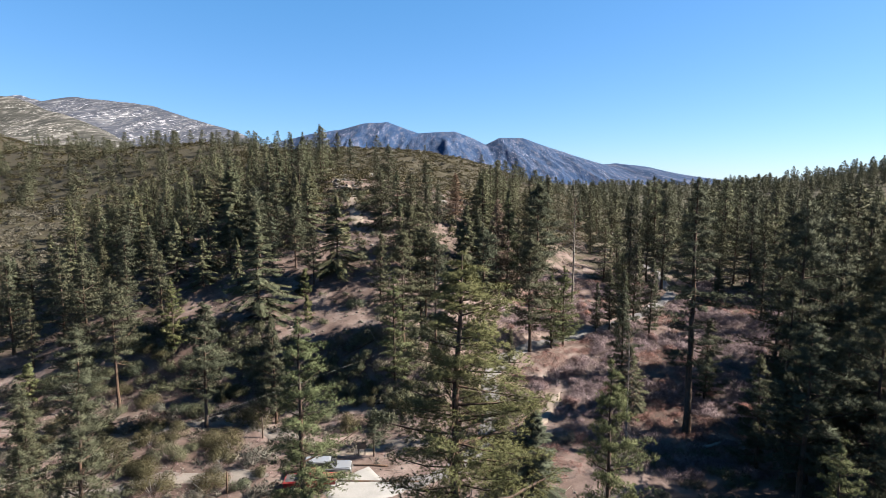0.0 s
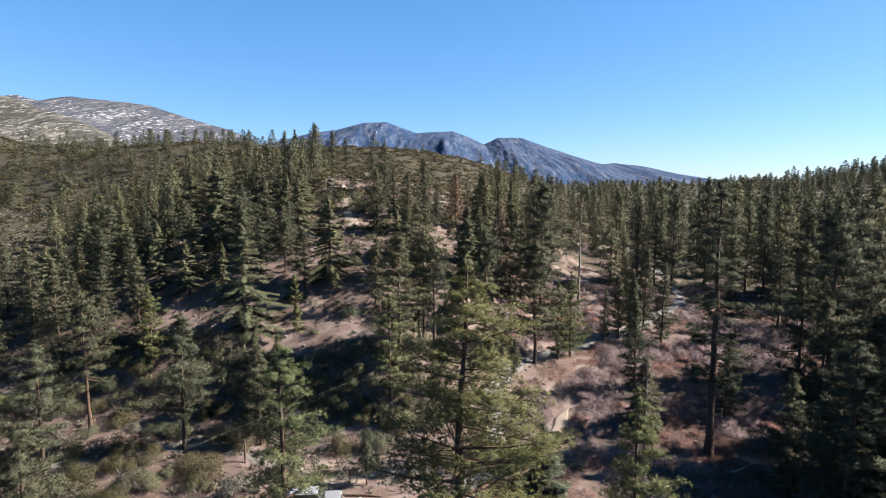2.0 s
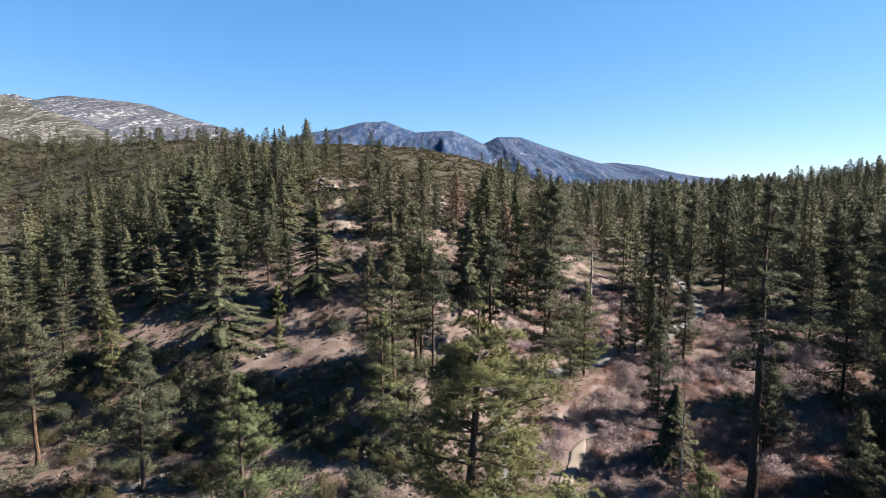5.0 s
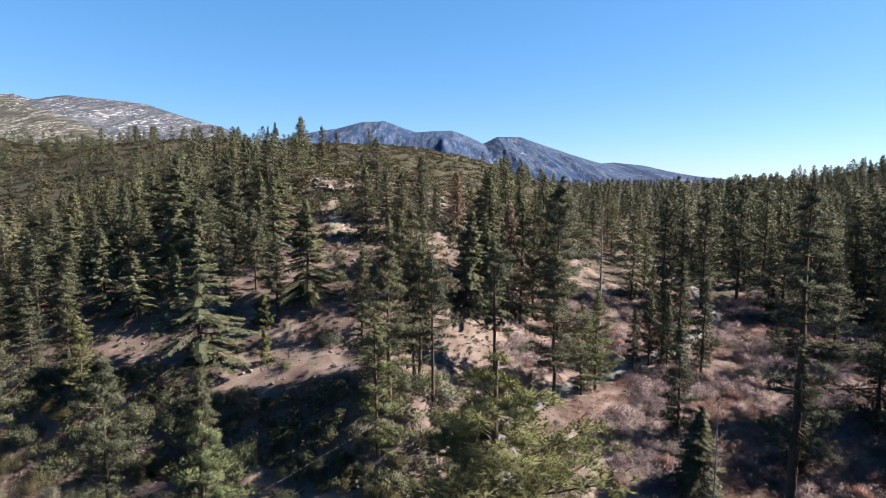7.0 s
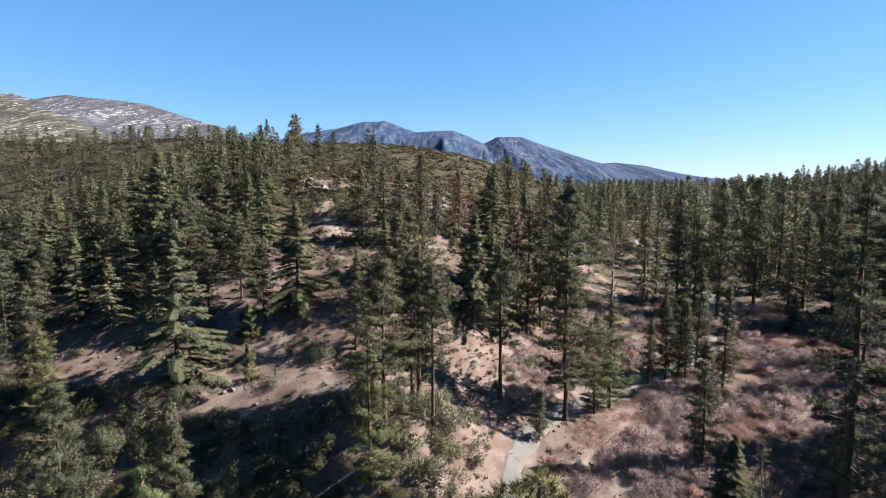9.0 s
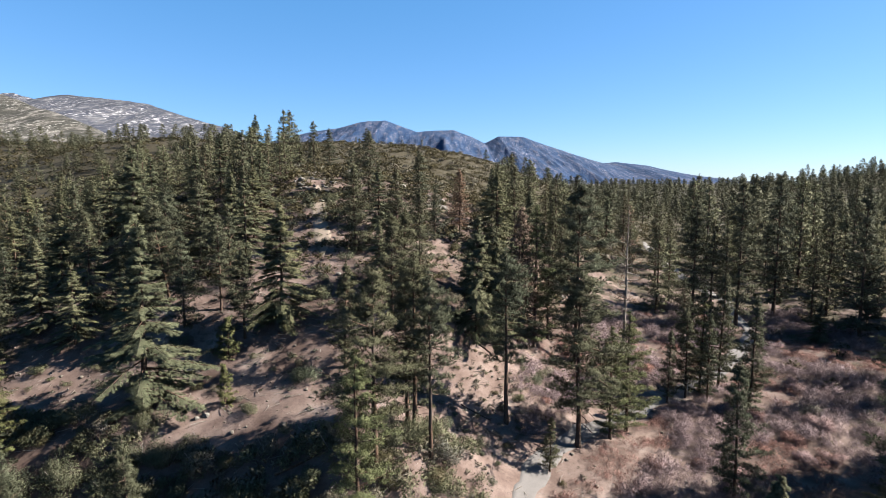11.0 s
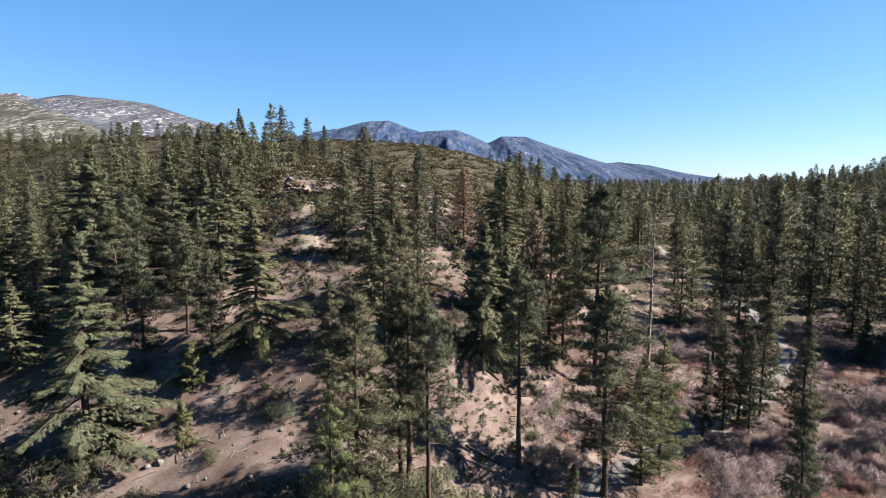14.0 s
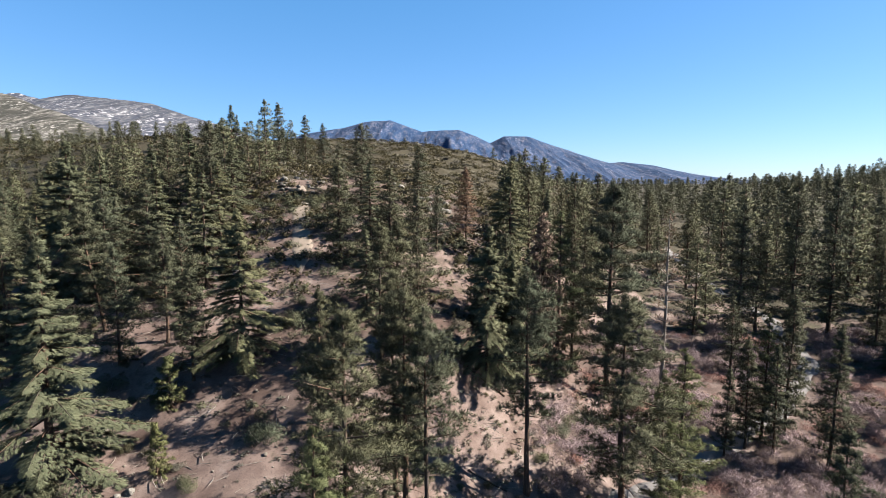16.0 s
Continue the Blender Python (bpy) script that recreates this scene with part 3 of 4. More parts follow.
tree("pine_slim", 10.6, 84.8, 5.5, 1.2)
tree("green", 13.0, 41.7, 17.8, 0.9)
tree("cedar", 24.6, 72, 9, 1.45)
tree("snag", 21.0, 62, 14.5, 0.6)
tree("green", 15, 42, 8, 0.9)
tree("pine_old", 29.6, 66.0, 30.5, 1.1, "very tall old pine with a thin, half-dead crown")
tree("pine_d", 35.8, 75, 11.5, 1.0)
tree("pine_slim", 37, 55, 13.8, 1.0)
tree("pine_slim", 33.6, 58, 12.5, 1.1)
tree("green", 29.5, 40, 12.5, 1.0)
tree("pine_b", 43.5, 68, 28, 0.9)
tree("pine_d", 26.8, 82.1, 13.0, 0.9)
# on the nose of the spur
tree("green", -5.8, 73.4, 14.5, 1.0)
tree("pine_a", -4.9, 76.7, 16.5, 1.05, "pine with long dead limbs along its trunk")
tree("pine_b", -1.9, 81.2, 16.2, 0.95)
tree("pine_slim", -2.6, 82.3, 14.5, 0.95)
tree("pine_b", -0.5, 79.2, 16.0, 0.85)
tree("pine_d", -9.3, 89.8, 11, 0.95)
tree("pine_d", -3.6, 97.0, 12.0, 0.95)
tree("pine_b", 7.0, 89.4, 18.0, 0.95)
tree("pine_c", 14.1, 89.0, 18.5, 1.1)
tree("green", 18, 90.5, 12, 1.0)
tree("green", 20.3, 92.4, 13.3, 1.0)
tree("fir_wide", 4.4, 98.6, 13.5, 0.95)
tree("fir_wide", 7.0, 100.5, 12.5, 0.9)
tree("rust", 10.4, 105, 17.5, 1.0)
tree("green", 12.6, 107, 18.5, 1.0)
tree("pine_a", 18.5, 108, 23.5, 1.05)
tree("snag", 26.5, 113, 21, 0.9)
tree("rust", 3.7, 129, 11.0, 1.2)
tree("fir_c", 8.6, 125, 14.2, 1.0)
tree("pine_c", -5.0, 95, 12.5, 0.9)
tree("mid_c", -2.0, 103, 12, 0.9)
# on the slope behind the nose
tree("fir_wide", -17.0, 95.3, 13.2, 1.05, "broad dark fir with drooping limbs on red dirt")
tree("fir_b", -27.0, 85.0, 17.4, 1.3, "broad dark fir with drooping limbs on the bank")
tree("fir_wide", -38.5, 106.5, 15.5, 1.0)
tree("young", -21.5, 91.2, 4.2, 1.1)
tree("young", -20.0, 85.6, 4.0, 0.8)
tree("pine_c", -30.8, 98.5, 12, 1.0, "pine with a leaning trunk and flat crown", lean=-7)
tree("pine_b", -32.6, 102.5, 12, 1.0)
tree("pine_c", -20.5, 93.5, 9.5, 1.0)
tree("pine_a", -24.5, 97.5, 11, 1.0)
tree("pine_b", -60.6, 108, 14.5, 1.0)
tree("pine_b", -59.0, 108.6, 13.5, 1.0)
tree("fir_d", -52, 105, 6, 1.1)
tree("pine_b", -42, 102, 10.5, 0.9)
tree("young", -55, 75, 5, 1.2)
tree("mid_c", -11.6, 132, 11.5, 1.25, "dark wide pine on the rocky hilltop")
tree("mid_c", -35.7, 175, 15.0, 1.0)
tree("fir_d", -43, 170, 12.5, 1.1)
tree("mid_c", -32.0, 185, 12.5, 1.0)
tree("mid_c", -28.5, 188, 10.5, 1.0)
tree("mid_d", -21.0, 191, 8.5, 1.1)
tree("fir_c", -31.5, 135, 12, 0.9)
# small clump in the right-hand valley
tree("pine_d", 30.6, 101.6, 11.5, 0.9)
tree("green", 33.0, 103.1, 13.2, 0.9)
tree("pine_slim", 27.6, 99.8, 9, 0.9)
tree("pine_slim", 32.8, 100.4, 11, 0.9)
tree("pine_slim", 36.3, 97.6, 13.8, 1.0, "dark green fir at the edge of the brush")
tree("pine_d", 35.4, 103.2, 15, 0.85)
tree("mid_b", 49.5, 126.5, 24, 0.9)
tree("mid_b", 60, 134, 25, 0.9)
tree("mid_d", 37, 118, 10.5, 1.1)
tree("mid_b", 42, 126, 21, 0.9)
tree("mid_a", 66, 121, 24, 0.9)
tree("mid_b", 69, 186, 22, 0.9)
tree("cedar", 53, 196, 7, 1.8)
tree("cedar", 58.6, 119.1, 6.5, 1.3)
tree("pine_slim", 44.3, 73.2, 4.5, 1.1, "small pine standing alone in the shade")


# ---- the woods ----
wood = np.random.default_rng(5)
# open ground before the rust-brown pine and the white outcrop
PLACED.extend([(4.0, 112), (4.2, 120), (4.5, 127), (-17, 108), (-18, 114), (-19, 120), (-20, 126), (-20, 131), (-24, 131)])


SLOPE_WOODS = {"far_a": [], "far_b": []}


def under_skyline(x, y):
    """How tall a tree may grow on the left-hand hill without standing out against the sky."""
    return 30 + 0.094 * (y - 42) - land_z(x, y) if x < -0.2 * y else 99.0


def grey_meadow(x, y):
    """The open scrub slope among the woods on the left-hand side of the valley."""
    return 112 < y < 240 and 0.655 < -x / (y - 3) < 0.80


def fill(count, x0, x1, y0, y1, kinds, low, high, room, allowed=None, crest=None):
    """Trees at random in a stretch of land, none too near another."""
    made = 0
    for _ in range(count * 6):
        if made >= count:
            return
        x, y = wood.uniform(x0, x1), wood.uniform(y0, y1)
        if allowed and not allowed(x, y):
            continue
        if any(abs(x - a) < 9 and (x - a) ** 2 + (y - b) ** 2 < room * room for a, b in PLACED):
            continue
        h = wood.uniform(low, high)
        if crest:
            h = max(9.0, min(27.0, crest - land_z(x, y) + wood.normal() * 3.6))
        h = min(h, under_skyline(x, y) + wood.normal() * 0.5)
        if h < 3.5:
            continue
        kind = str(wood.choice(kinds))
        if y > 128 or abs(x) > 90:
            kind = {"mid_a": "far_a", "mid_b": "far_a", "mid_c": "far_b", "mid_d": "far_b", "fir_c": "far_b"}.get(kind, kind)
        if kind.startswith("far"):
            PLACED.append((x, y))
            SLOPE_WOODS[kind].append((x, y, land_z(x, y) - 0.15, h / 20, wood.uniform(0.95, 1.3) if x < 0 else wood.uniform(0.95, 1.25), wood.uniform(0, 6.28)))
            made += 1
            continue
        tree(kind, x, y, h, wood.uniform(0.95, 1.3) if x < 0 else wood.uniform(0.95, 1.25))
        made += 1


open_gully = lambda x, y: not 0.26 < x / (y - 42) < 0.40
open_valley = lambda x, y: not (x < 54 + 0.12 * (y - 60) and y < 122) and not (abs(x - 54) < 5 and 120 < y < 180)
fill(22, 34, 64, 42, 64, ["pine_d", "pine_c", "pine_slim", "pine_a"], 13, 20, 3.6, lambda x, y: x > 0.3 * y + 18)
fill(40, 30, 80, 22, 62, ["pine_d", "pine_d", "pine_slim", "pine_c"], 11, 20, 4.0, lambda x, y: x > 30 + 0.08 * y)
fill(112, 40, 150, 96, 190, ["mid_a", "mid_b", "mid_c", "mid_d", "fir_d"], 15, 25, 5.0, open_valley, 23.5)
fill(17, 12, 48, 122, 190, ["mid_a", "mid_b", "mid_c", "fir_c"], 14, 20, 3.6, open_gully, 25.5)
fill(22, 4, 28, 106, 165, ["mid_a", "mid_c", "fir_c", "fir_d", "mid_d"], 10, 16, 3.6, lambda x, y: x > SPUR_EDGE(y) - 4 and open_gully(x, y))
fill(8, -13, 6, 98, 124, ["mid_c", "mid_a", "mid_d", "fir_d"], 7, 12, 4.0)
fill(50, -66, -24, 104, 145, ["fir_c", "fir_c", "fir_d", "fir_c", "mid_c"], 7, 13, 3.6, lambda x, y: x < -22 - 0.14 * (y - 106))
fill(18, -74, -30, 145, 180, ["fir_c", "fir_d", "mid_c", "mid_a"], 5, 9, 4.2)
fill(72, -135, -54, 98, 185, ["mid_a", "mid_c", "fir_c", "fir_d", "fir_c"], 9, 16, 4.4, lambda x, y: not grey_meadow(x, y))
fill(15, -60, -24, 95, 112, ["mid_c", "fir_c", "fir_d", "mid_a"], 8, 13, 3.6)
fill(16, -85, -46, 70, 98, ["mid_b", "mid_c", "mid_a", "mid_d"], 9, 16, 4.0, lambda x, y: x < -47)
fill(12, 48, 85, 62, 88, ["mid_a", "mid_b", "mid_c"], 20, 26, 4.5)
fill(10, 72, 120, 114, 130, ["mid_a", "mid_b", "mid_c"], 16, 22, 4.0)
fill(9, 46, 76, 36, 66, ["pine_a", "pine_b", "pine_c"], 19, 26, 4.0)
fill(16, -62, -24, 91, 106, ["fir_c", "mid_c", "fir_d", "mid_a"], 7, 12, 3.4)
fill(8, -50, -30, 44, 62, ["pine_d", "pine_a"], 7, 11, 4.5, lambda x, y: x < -0.7 * y - 1)


# ---- woods too far off to tell the trees apart ----
def merged(name, sources, places, material):
    """Many scaled and turned copies of a few shapes in one mesh."""
    verts, quads, normals, count = [], [], [], 0
    for k, (x, y, z, s, w, a) in enumerate(places):
        v, q, r = sources[k % len(sources)]
        c, d = math.cos(a), math.sin(a)
        verts.append(np.column_stack([(v[:, 0] * c - v[:, 1] * d) * s * w + x, (v[:, 0] * d + v[:, 1] * c) * s * w + y, v[:, 2] * s + z]))
        if r is not None:
            normals.append(np.column_stack([r[:, 0] * c - r[:, 1] * d, r[:, 0] * d + r[:, 1] * c, r[:, 2]]))
        quads.append(q + count)
        count += len(v)
    return new(name, quad_mesh(name, np.concatenate(verts), np.concatenate(quads), material, np.concatenate(normals) if normals else None))


def raw(me):
    """Corners, faces and rounded normals of a mesh whose faces are alike."""
    v, q = np.empty(len(me.vertices) * 3, np.float32), np.empty(len(me.loops), np.int32)
    me.vertices.foreach_get("co", v)
    me.loops.foreach_get("vertex_index", q)
    return v.reshape(-1, 3), q.reshape(len(me.polygons), -1), ROUNDED.get(me.name)


def far_woods():
    shapes = [pine_meshes(60 + i, per=3, tufts=4, reach=r * 1.2, needle=0.8, thick=0.32, crown_base=b, whorl=1.9, clump=1.4, spiky=0.95, fine=False) for i, (r, b) in enumerate(((4.2, 0.08), (3.6, 0.12), (4.8, 0.05)))]
    crowns, trunks = [raw(c) for t, c in shapes], [tube([(0, 0, 0), (0, 0, 13)], [0.24, 0.06], 3) for _ in range(3)]
    trunks = [(v, np.array(q), None) for v, q in trunks]
    places = []

    def grow(count, x0, x1, y0, y1, low, high, crest=None, keep=lambda x, y: True):
        for _ in range(count):
            x, y = wood.uniform(x0, x1), wood.uniform(y0, y1)
            if not keep(x, y):
                continue
            z = land_z(x, y)
            h = wood.uniform(low, high) if crest is None else max(8, min(24, crest - z + wood.normal() * 3.2))
            h = min(h, under_skyline(x, y) + 1.5)
            if h < 4:
                continue
            places.append((x, y, z - 0.2, h / 20, wood.uniform(1.0, 1.5), wood.uniform(0, 6.28)))

    grow(480, 30, 330, 188, 430, 14, 22, 23, lambda x, y: x < 0.85 * y and x > 0.1 * y)
    grow(240, 60, 620, 430, 760, 12, 19, None, lambda x, y: x < 0.9 * y and x > 0.12 * y)
    grow(300, 330, 640, 500, 660, 12, 18)
    grow(340, -330, -45, 175, 420, 6, 12, None, lambda x, y: x > -0.85 * y and x < -0.2 * y and not grey_meadow(x, y))
    grow(120, -420, -150, 330, 560, 6, 11)
    grow(170, -700, -240, 430, 680, 7, 11)
    grow(240, 90, 1000, 760, 1300, 15, 21, None, lambda x, y: x < 0.85 * y and x > 0.12 * y)
    grow(5, -120, 60, 250, 330, 5, 8)
    grow(8, -60, 70, 190, 300, 4, 6)
    tagged(merged("far_woods", crowns, places, PINE), "dense far pine forest on the valley floor and ridges", "forest", kind="stuff")
    tagged(merged("far_trunks", trunks, places, BARK), "trunks of the far pine forest", "tree trunks", kind="stuff")


far_woods()
for kind, places in SLOPE_WOODS.items():
    trunk, crown = grown(kind)
    tagged(merged("slope_woods", [raw(crown)], places, FIR if kind == "far_b" else PINE), "green pines of the wooded slopes further off", "forest", kind="stuff")
    tagged(merged("slope_trunks", [raw(trunk)], places, BARK), "trunks and limbs of the pines on the slopes", "tree trunks", kind="stuff")
# ---- shrubs ----
brush = np.random.default_rng(11)
SHRUBS = {
    "chaparral": (lambda i: bush_mesh(100 + i, count=3200, leaf=0.044, width=0.026, material=CHAPARRAL, flat=0.95), 4, "dense dark green chaparral shrub on the bank"),
    "olive": (lambda i: bush_mesh(110 + i, count=3000, leaf=0.044, width=0.026, material=OLIVE, flat=0.9), 3, "olive green rounded shrub on dry ground"),
    "sage": (lambda i: bush_mesh(120 + i, count=1700, leaf=0.20, width=0.014, material=SAGE, flat=0.85, twiggy=True), 3, "leafless grey-mauve brush in the dry valley"),
    "red": (lambda i: bush_mesh(130 + i, count=1500, leaf=0.20, width=0.014, material=REDBRUSH, flat=0.75, twiggy=True), 2, "low red-brown leafless brush"),
    "grey": (lambda i: bush_mesh(140 + i, count=1100, leaf=0.08, width=0.034, material=GREYSHRUB, flat=0.85), 2, "grey-green dry shrub with bare stems"),
}
SHAPES = {k: [make(i) for i in range(n)] for k, (make, n, _) in SHRUBS.items()}
STEMS = [stems_mesh(150 + i) for i in range(3)]
FIRST_SHRUB = {}
TAKEN = []


def shrub(kind, x, y, radius, tall=1.0):
    """One shrub with stems and foliage."""
    i = int(brush.integers(len(SHAPES[kind])))
    m = pose(x, y, land_z(x, y) - 0.05 * radius, 0, 0, brush.uniform(0, 360)) @ Matrix.Diagonal((radius, radius, radius * tall, 1))
    key = (kind, i)
    TAKEN.append((x, y, radius))
    if key in FIRST_SHRUB:
        return copy_thing(FIRST_SHRUB[key], m @ Matrix.Diagonal((*(1 / v for v in FIRST_SHRUB[key].scale), 1)))
    ob = new("shrub")
    part("woody_base", STEMS[i % 3], ob)
    part("foliage", SHAPES[kind][i], ob)
    ob.matrix_basis = m
    FIRST_SHRUB[key] = tagged(ob, SHRUBS[kind][2], "shrub", "shrubs of the slope")
    return ob


def clear_of_road(x, y, gap=2.6):
    return all(math.hypot(x - a, y - b) > gap for a, b in ROAD_STEPS) and all(math.hypot(x - a, y - b) > 1.6 for a, b in TRAIL_STEPS) and not (-13 < x < 5 and 49 < y < 58.5)


def along(points, step=1.0):
    """Evenly spaced places on a bent line."""
    p = np.array(points, float)
    t = np.concatenate([[0], np.cumsum(np.hypot(*np.diff(p, axis=0).T))])
    at = np.arange(0, t[-1], step)
    line = np.column_stack([np.interp(at, t, p[:, 0]), np.interp(at, t, p[:, 1])])
    for _ in range(3):
        line[1:-1] = 0.25 * line[:-2] + 0.5 * line[1:-1] + 0.25 * line[2:]
    return line


ROAD_STEPS = along([(-6, 53), (1, 57), (5.5, 64), (7, 74), (7, 80), (10, 86), (17, 93), (29, 102), (40, 110), (50, 122), (54, 140), (53, 165), (60, 200)])
TRAIL_STEPS = along([(11.6, 67.5), (13, 70), (15.8, 75.6), (17, 78)], 0.7)


def grove(count, x0, x1, y0, y1, kinds, low, high, allowed=None, tall=(0.8, 1.3), apart=0.75):
    """Single shrubs at random, not on the road."""
    made = 0
    for _ in range(count * 8):
        if made >= count:
            return
        x, y = brush.uniform(x0, x1), brush.uniform(y0, y1)
        r = brush.uniform(low, high)
        if (allowed and not allowed(x, y)) or not clear_of_road(x, y, 2.2 + r * 0.6):
            continue
        if any((x - a) ** 2 + (y - b) ** 2 < (apart * (r + q)) ** 2 for a, b, q in TAKEN):
            continue
        shrub(str(brush.choice(kinds)), x, y, r, brush.uniform(*tall))
        made += 1


on_bank = lambda x, y: 1.0 < land_z(x, y) < 8.4 and not (-25 < x < -9 and y > 80.5)
grove(32, -18, 0, 62, 78, ["chaparral", "chaparral", "grey", "olive"], 0.9, 1.8, on_bank, (0.9, 1.3), 0.6)
grove(64, -50, 1, 62, 84, ["chaparral", "chaparral", "olive", "grey", "chaparral"], 1.2, 2.3, on_bank, (0.9, 1.35), 0.5)
grove(16, -40, -4, 60, 80, ["chaparral", "olive"], 1.4, 2.4, lambda x, y: land_z(x, y) < 3 and y > 66 + abs(x + 5) * 0.1, (0.9, 1.3))
grove(80, -62, -12, 44, 78, ["olive", "chaparral", "olive", "grey"], 1.0, 2.6, lambda x, y: land_z(x, y) < 3, (0.8, 1.2), 0.72)
grove(50, 9, 52, 60, 112, ["sage", "sage", "sage", "red", "red", "grey"], 0.9, 1.8, lambda x, y: land_z(x, y) < 7, (0.7, 1.0), 0.7)
for kind, x, y, r, tall in (("chaparral", -13.2, 88.0, 1.9, 1.0), ("chaparral", -8.6, 86.6, 1.5, 1.0), ("chaparral", -17.2, 83.9, 1.1, 0.9), ("chaparral", -27.5, 93.0, 1.4, 1.0),
                            ("chaparral", -36.0, 96.0, 1.6, 1.0), ("grey", -21.6, 87.4, 0.9, 0.8), ("grey", -18.9, 86.2, 0.8, 0.8), ("olive", -23.6, 88.1, 0.8, 0.9),
                            ("olive", 6.9, 86.6, 0.9, 0.6), ("olive", -34.7, 66.5, 2.3, 1.1), ("olive", -23.7, 61.5, 2.4, 1.1), ("olive", -35.5, 59.5, 2.2, 1.1), ("olive", -30.5, 57.0, 1.8, 1.1), ("chaparral", 8.7, 92.6, 1.0, 0.9), ("chaparral", 10.6, 97.2, 1.4, 0.9), ("chaparral", 12.2, 100.5, 1.6, 0.9)):
    shrub(kind, x, y, r, tall)
grove(22, -48, 6, 84, 104, ["chaparral", "grey", "olive"], 0.5, 1.2, None, (0.8, 1.1), 2.0)
grove(24, -1, 12, 76, 97, ["grey", "olive", "chaparral"], 0.3, 0.7, None, (0.7, 1.0), 1.5)
grove(12, -34, 10, 97, 130, ["olive", "chaparral", "olive", "grey", "chaparral"], 0.8, 1.8, None, (0.75, 1.15), 0.7)


# ---- brush, stones and litter that nobody could count ----
COARSE = {
    kind: [bush_mesh(200 + 10 * k + i, count=count, leaf=leaf, width=width, material=material, flat=0.85, twiggy=kind in ("sage", "red")) for i in range(4)]
    for k, (kind, count, leaf, width, material) in enumerate((("sage", 260, 0.15, 0.024, SAGE), ("red", 210, 0.14, 0.024, REDBRUSH), ("grey", 40, 0.30, 0.18, GREYSHRUB),
                                                              ("olive", 26, 0.38, 0.30, OLIVE), ("chaparral", 340, 0.10, 0.055, CHAPARRAL), ("far", 46, 0.24, 0.17, HILLBRUSH)))
}


def strewn(name, kind, count, x0, x1, y0, y1, low, high, label, allowed=None, tall=0.8):
    """Small plants of one kind in one mesh."""
    places = []
    for _ in range(count):
        x, y = brush.uniform(x0, x1), brush.uniform(y0, y1)
        if (allowed and not allowed(x, y)) or not clear_of_road(x, y):
            continue
        r = brush.uniform(low, high)
        places.append((x, y, land_z(x, y) - 0.05 * r, r * tall, 1 / tall, brush.uniform(0, 6.28)))
    tagged(merged(name, [raw(me) for me in COARSE[kind]], places, COARSE[kind][0].materials[0]), label, "brush", kind="stuff")


patchy = lambda x, y: math.sin(0.31 * x + 1.7 * math.sin(0.11 * y)) + math.sin(0.27 * y + 1.2 * math.sin(0.19 * x)) > -0.5
low_land = lambda x, y: land_z(x, y) < 3
strewn("sage_scrub", "sage", 4300, 8, 70, 56, 135, 0.7, 1.6, "bare grey-mauve brush covering the dry valley", lambda x, y: land_z(x, y) < 9 and patchy(x, y), 0.9)
strewn("red_scrub", "red", 3400, 8, 66, 56, 130, 0.6, 1.4, "low red-brown brush among grey scrub", lambda x, y: land_z(x, y) < 8 and not patchy(x, y), 0.65)
strewn("bank_brush", "chaparral", 680, -52, 4, 62, 84, 0.8, 1.8, "thick dark chaparral clothing the bank", on_bank, 1.0)
strewn("bank_scrub", "grey", 300, -28, 0, 62, 83, 0.4, 1.1, "grey-green scrub on the shaded bank", on_bank, 1.0)
strewn("slope_bushes", "chaparral", 110, -52, -8, 80, 102, 0.5, 1.3, "dark green bushes on the dirt slope", lambda x, y: not (-22 < x < -11 and 82 < y < 88), 0.9)
strewn("valley_scrub", "grey", 1300, -70, 0, 40, 82, 0.25, 0.8, "small grey shrubs on pale gravel", low_land, 0.8)
strewn("valley_sage", "sage", 700, -70, 0, 40, 82, 0.25, 0.8, "small bare twiggy shrubs on pale gravel", low_land, 0.8)
strewn("slope_scrub", "grey", 1900, -60, 16, 84, 130, 0.15, 0.5, "small dry shrubs on the dirt slope", patchy, 0.8)
strewn("slope_litter", "red", 500, -60, 16, 84, 130, 0.12, 0.4, "dead red-brown twigs and tufts on the slope", None, 0.6)
strewn("hill_bushes", "chaparral", 260, -40, 10, 97, 132, 0.7, 1.7, "dense green and olive bushes on the hill face", None, 0.85)
strewn("slope_tufts", "grey", 400, -2, 14, 74, 100, 0.15, 0.5, "small dry shrubs on the dirt bank", None, 0.8)
strewn("hill_shrubs", "far", 1300, -62, 26, 104, 180, 0.5, 1.6, "dark green shrubs covering the hill", None, 0.85)
strewn("hill_chaparral", "far", 9000, -90, 80, 118, 340, 0.5, 1.6, "low olive chaparral covering the hill", lambda x, y: land_z(x, y) > 12, 0.8)
strewn("hill_brush", "grey", 2600, -60, 80, 125, 340, 0.6, 1.5, "grey-brown brush on the hilltop", lambda x, y: land_z(x, y) > 12, 0.8)
strewn("left_chaparral", "far", 9000, -600, -90, 200, 760, 1.2, 3.4, "olive chaparral on the far hills", lambda x, y: x > -0.95 * y, 0.8)
strewn("meadow_scrub", "grey", 2600, -190, -72, 112, 240, 0.7, 1.7, "grey scrub on the open slope", grey_meadow, 0.8)
strewn("wood_brush", "chaparral", 260, 18, 64, 28, 62, 0.6, 1.6, "dark shrubs under the pines", None, 0.9)
strewn("floor_brush", "far", 2600, -140, 140, 90, 260, 0.5, 1.4, "dark low shrubs under the trees", lambda x, y: x < -45 or x > 40, 0.8)


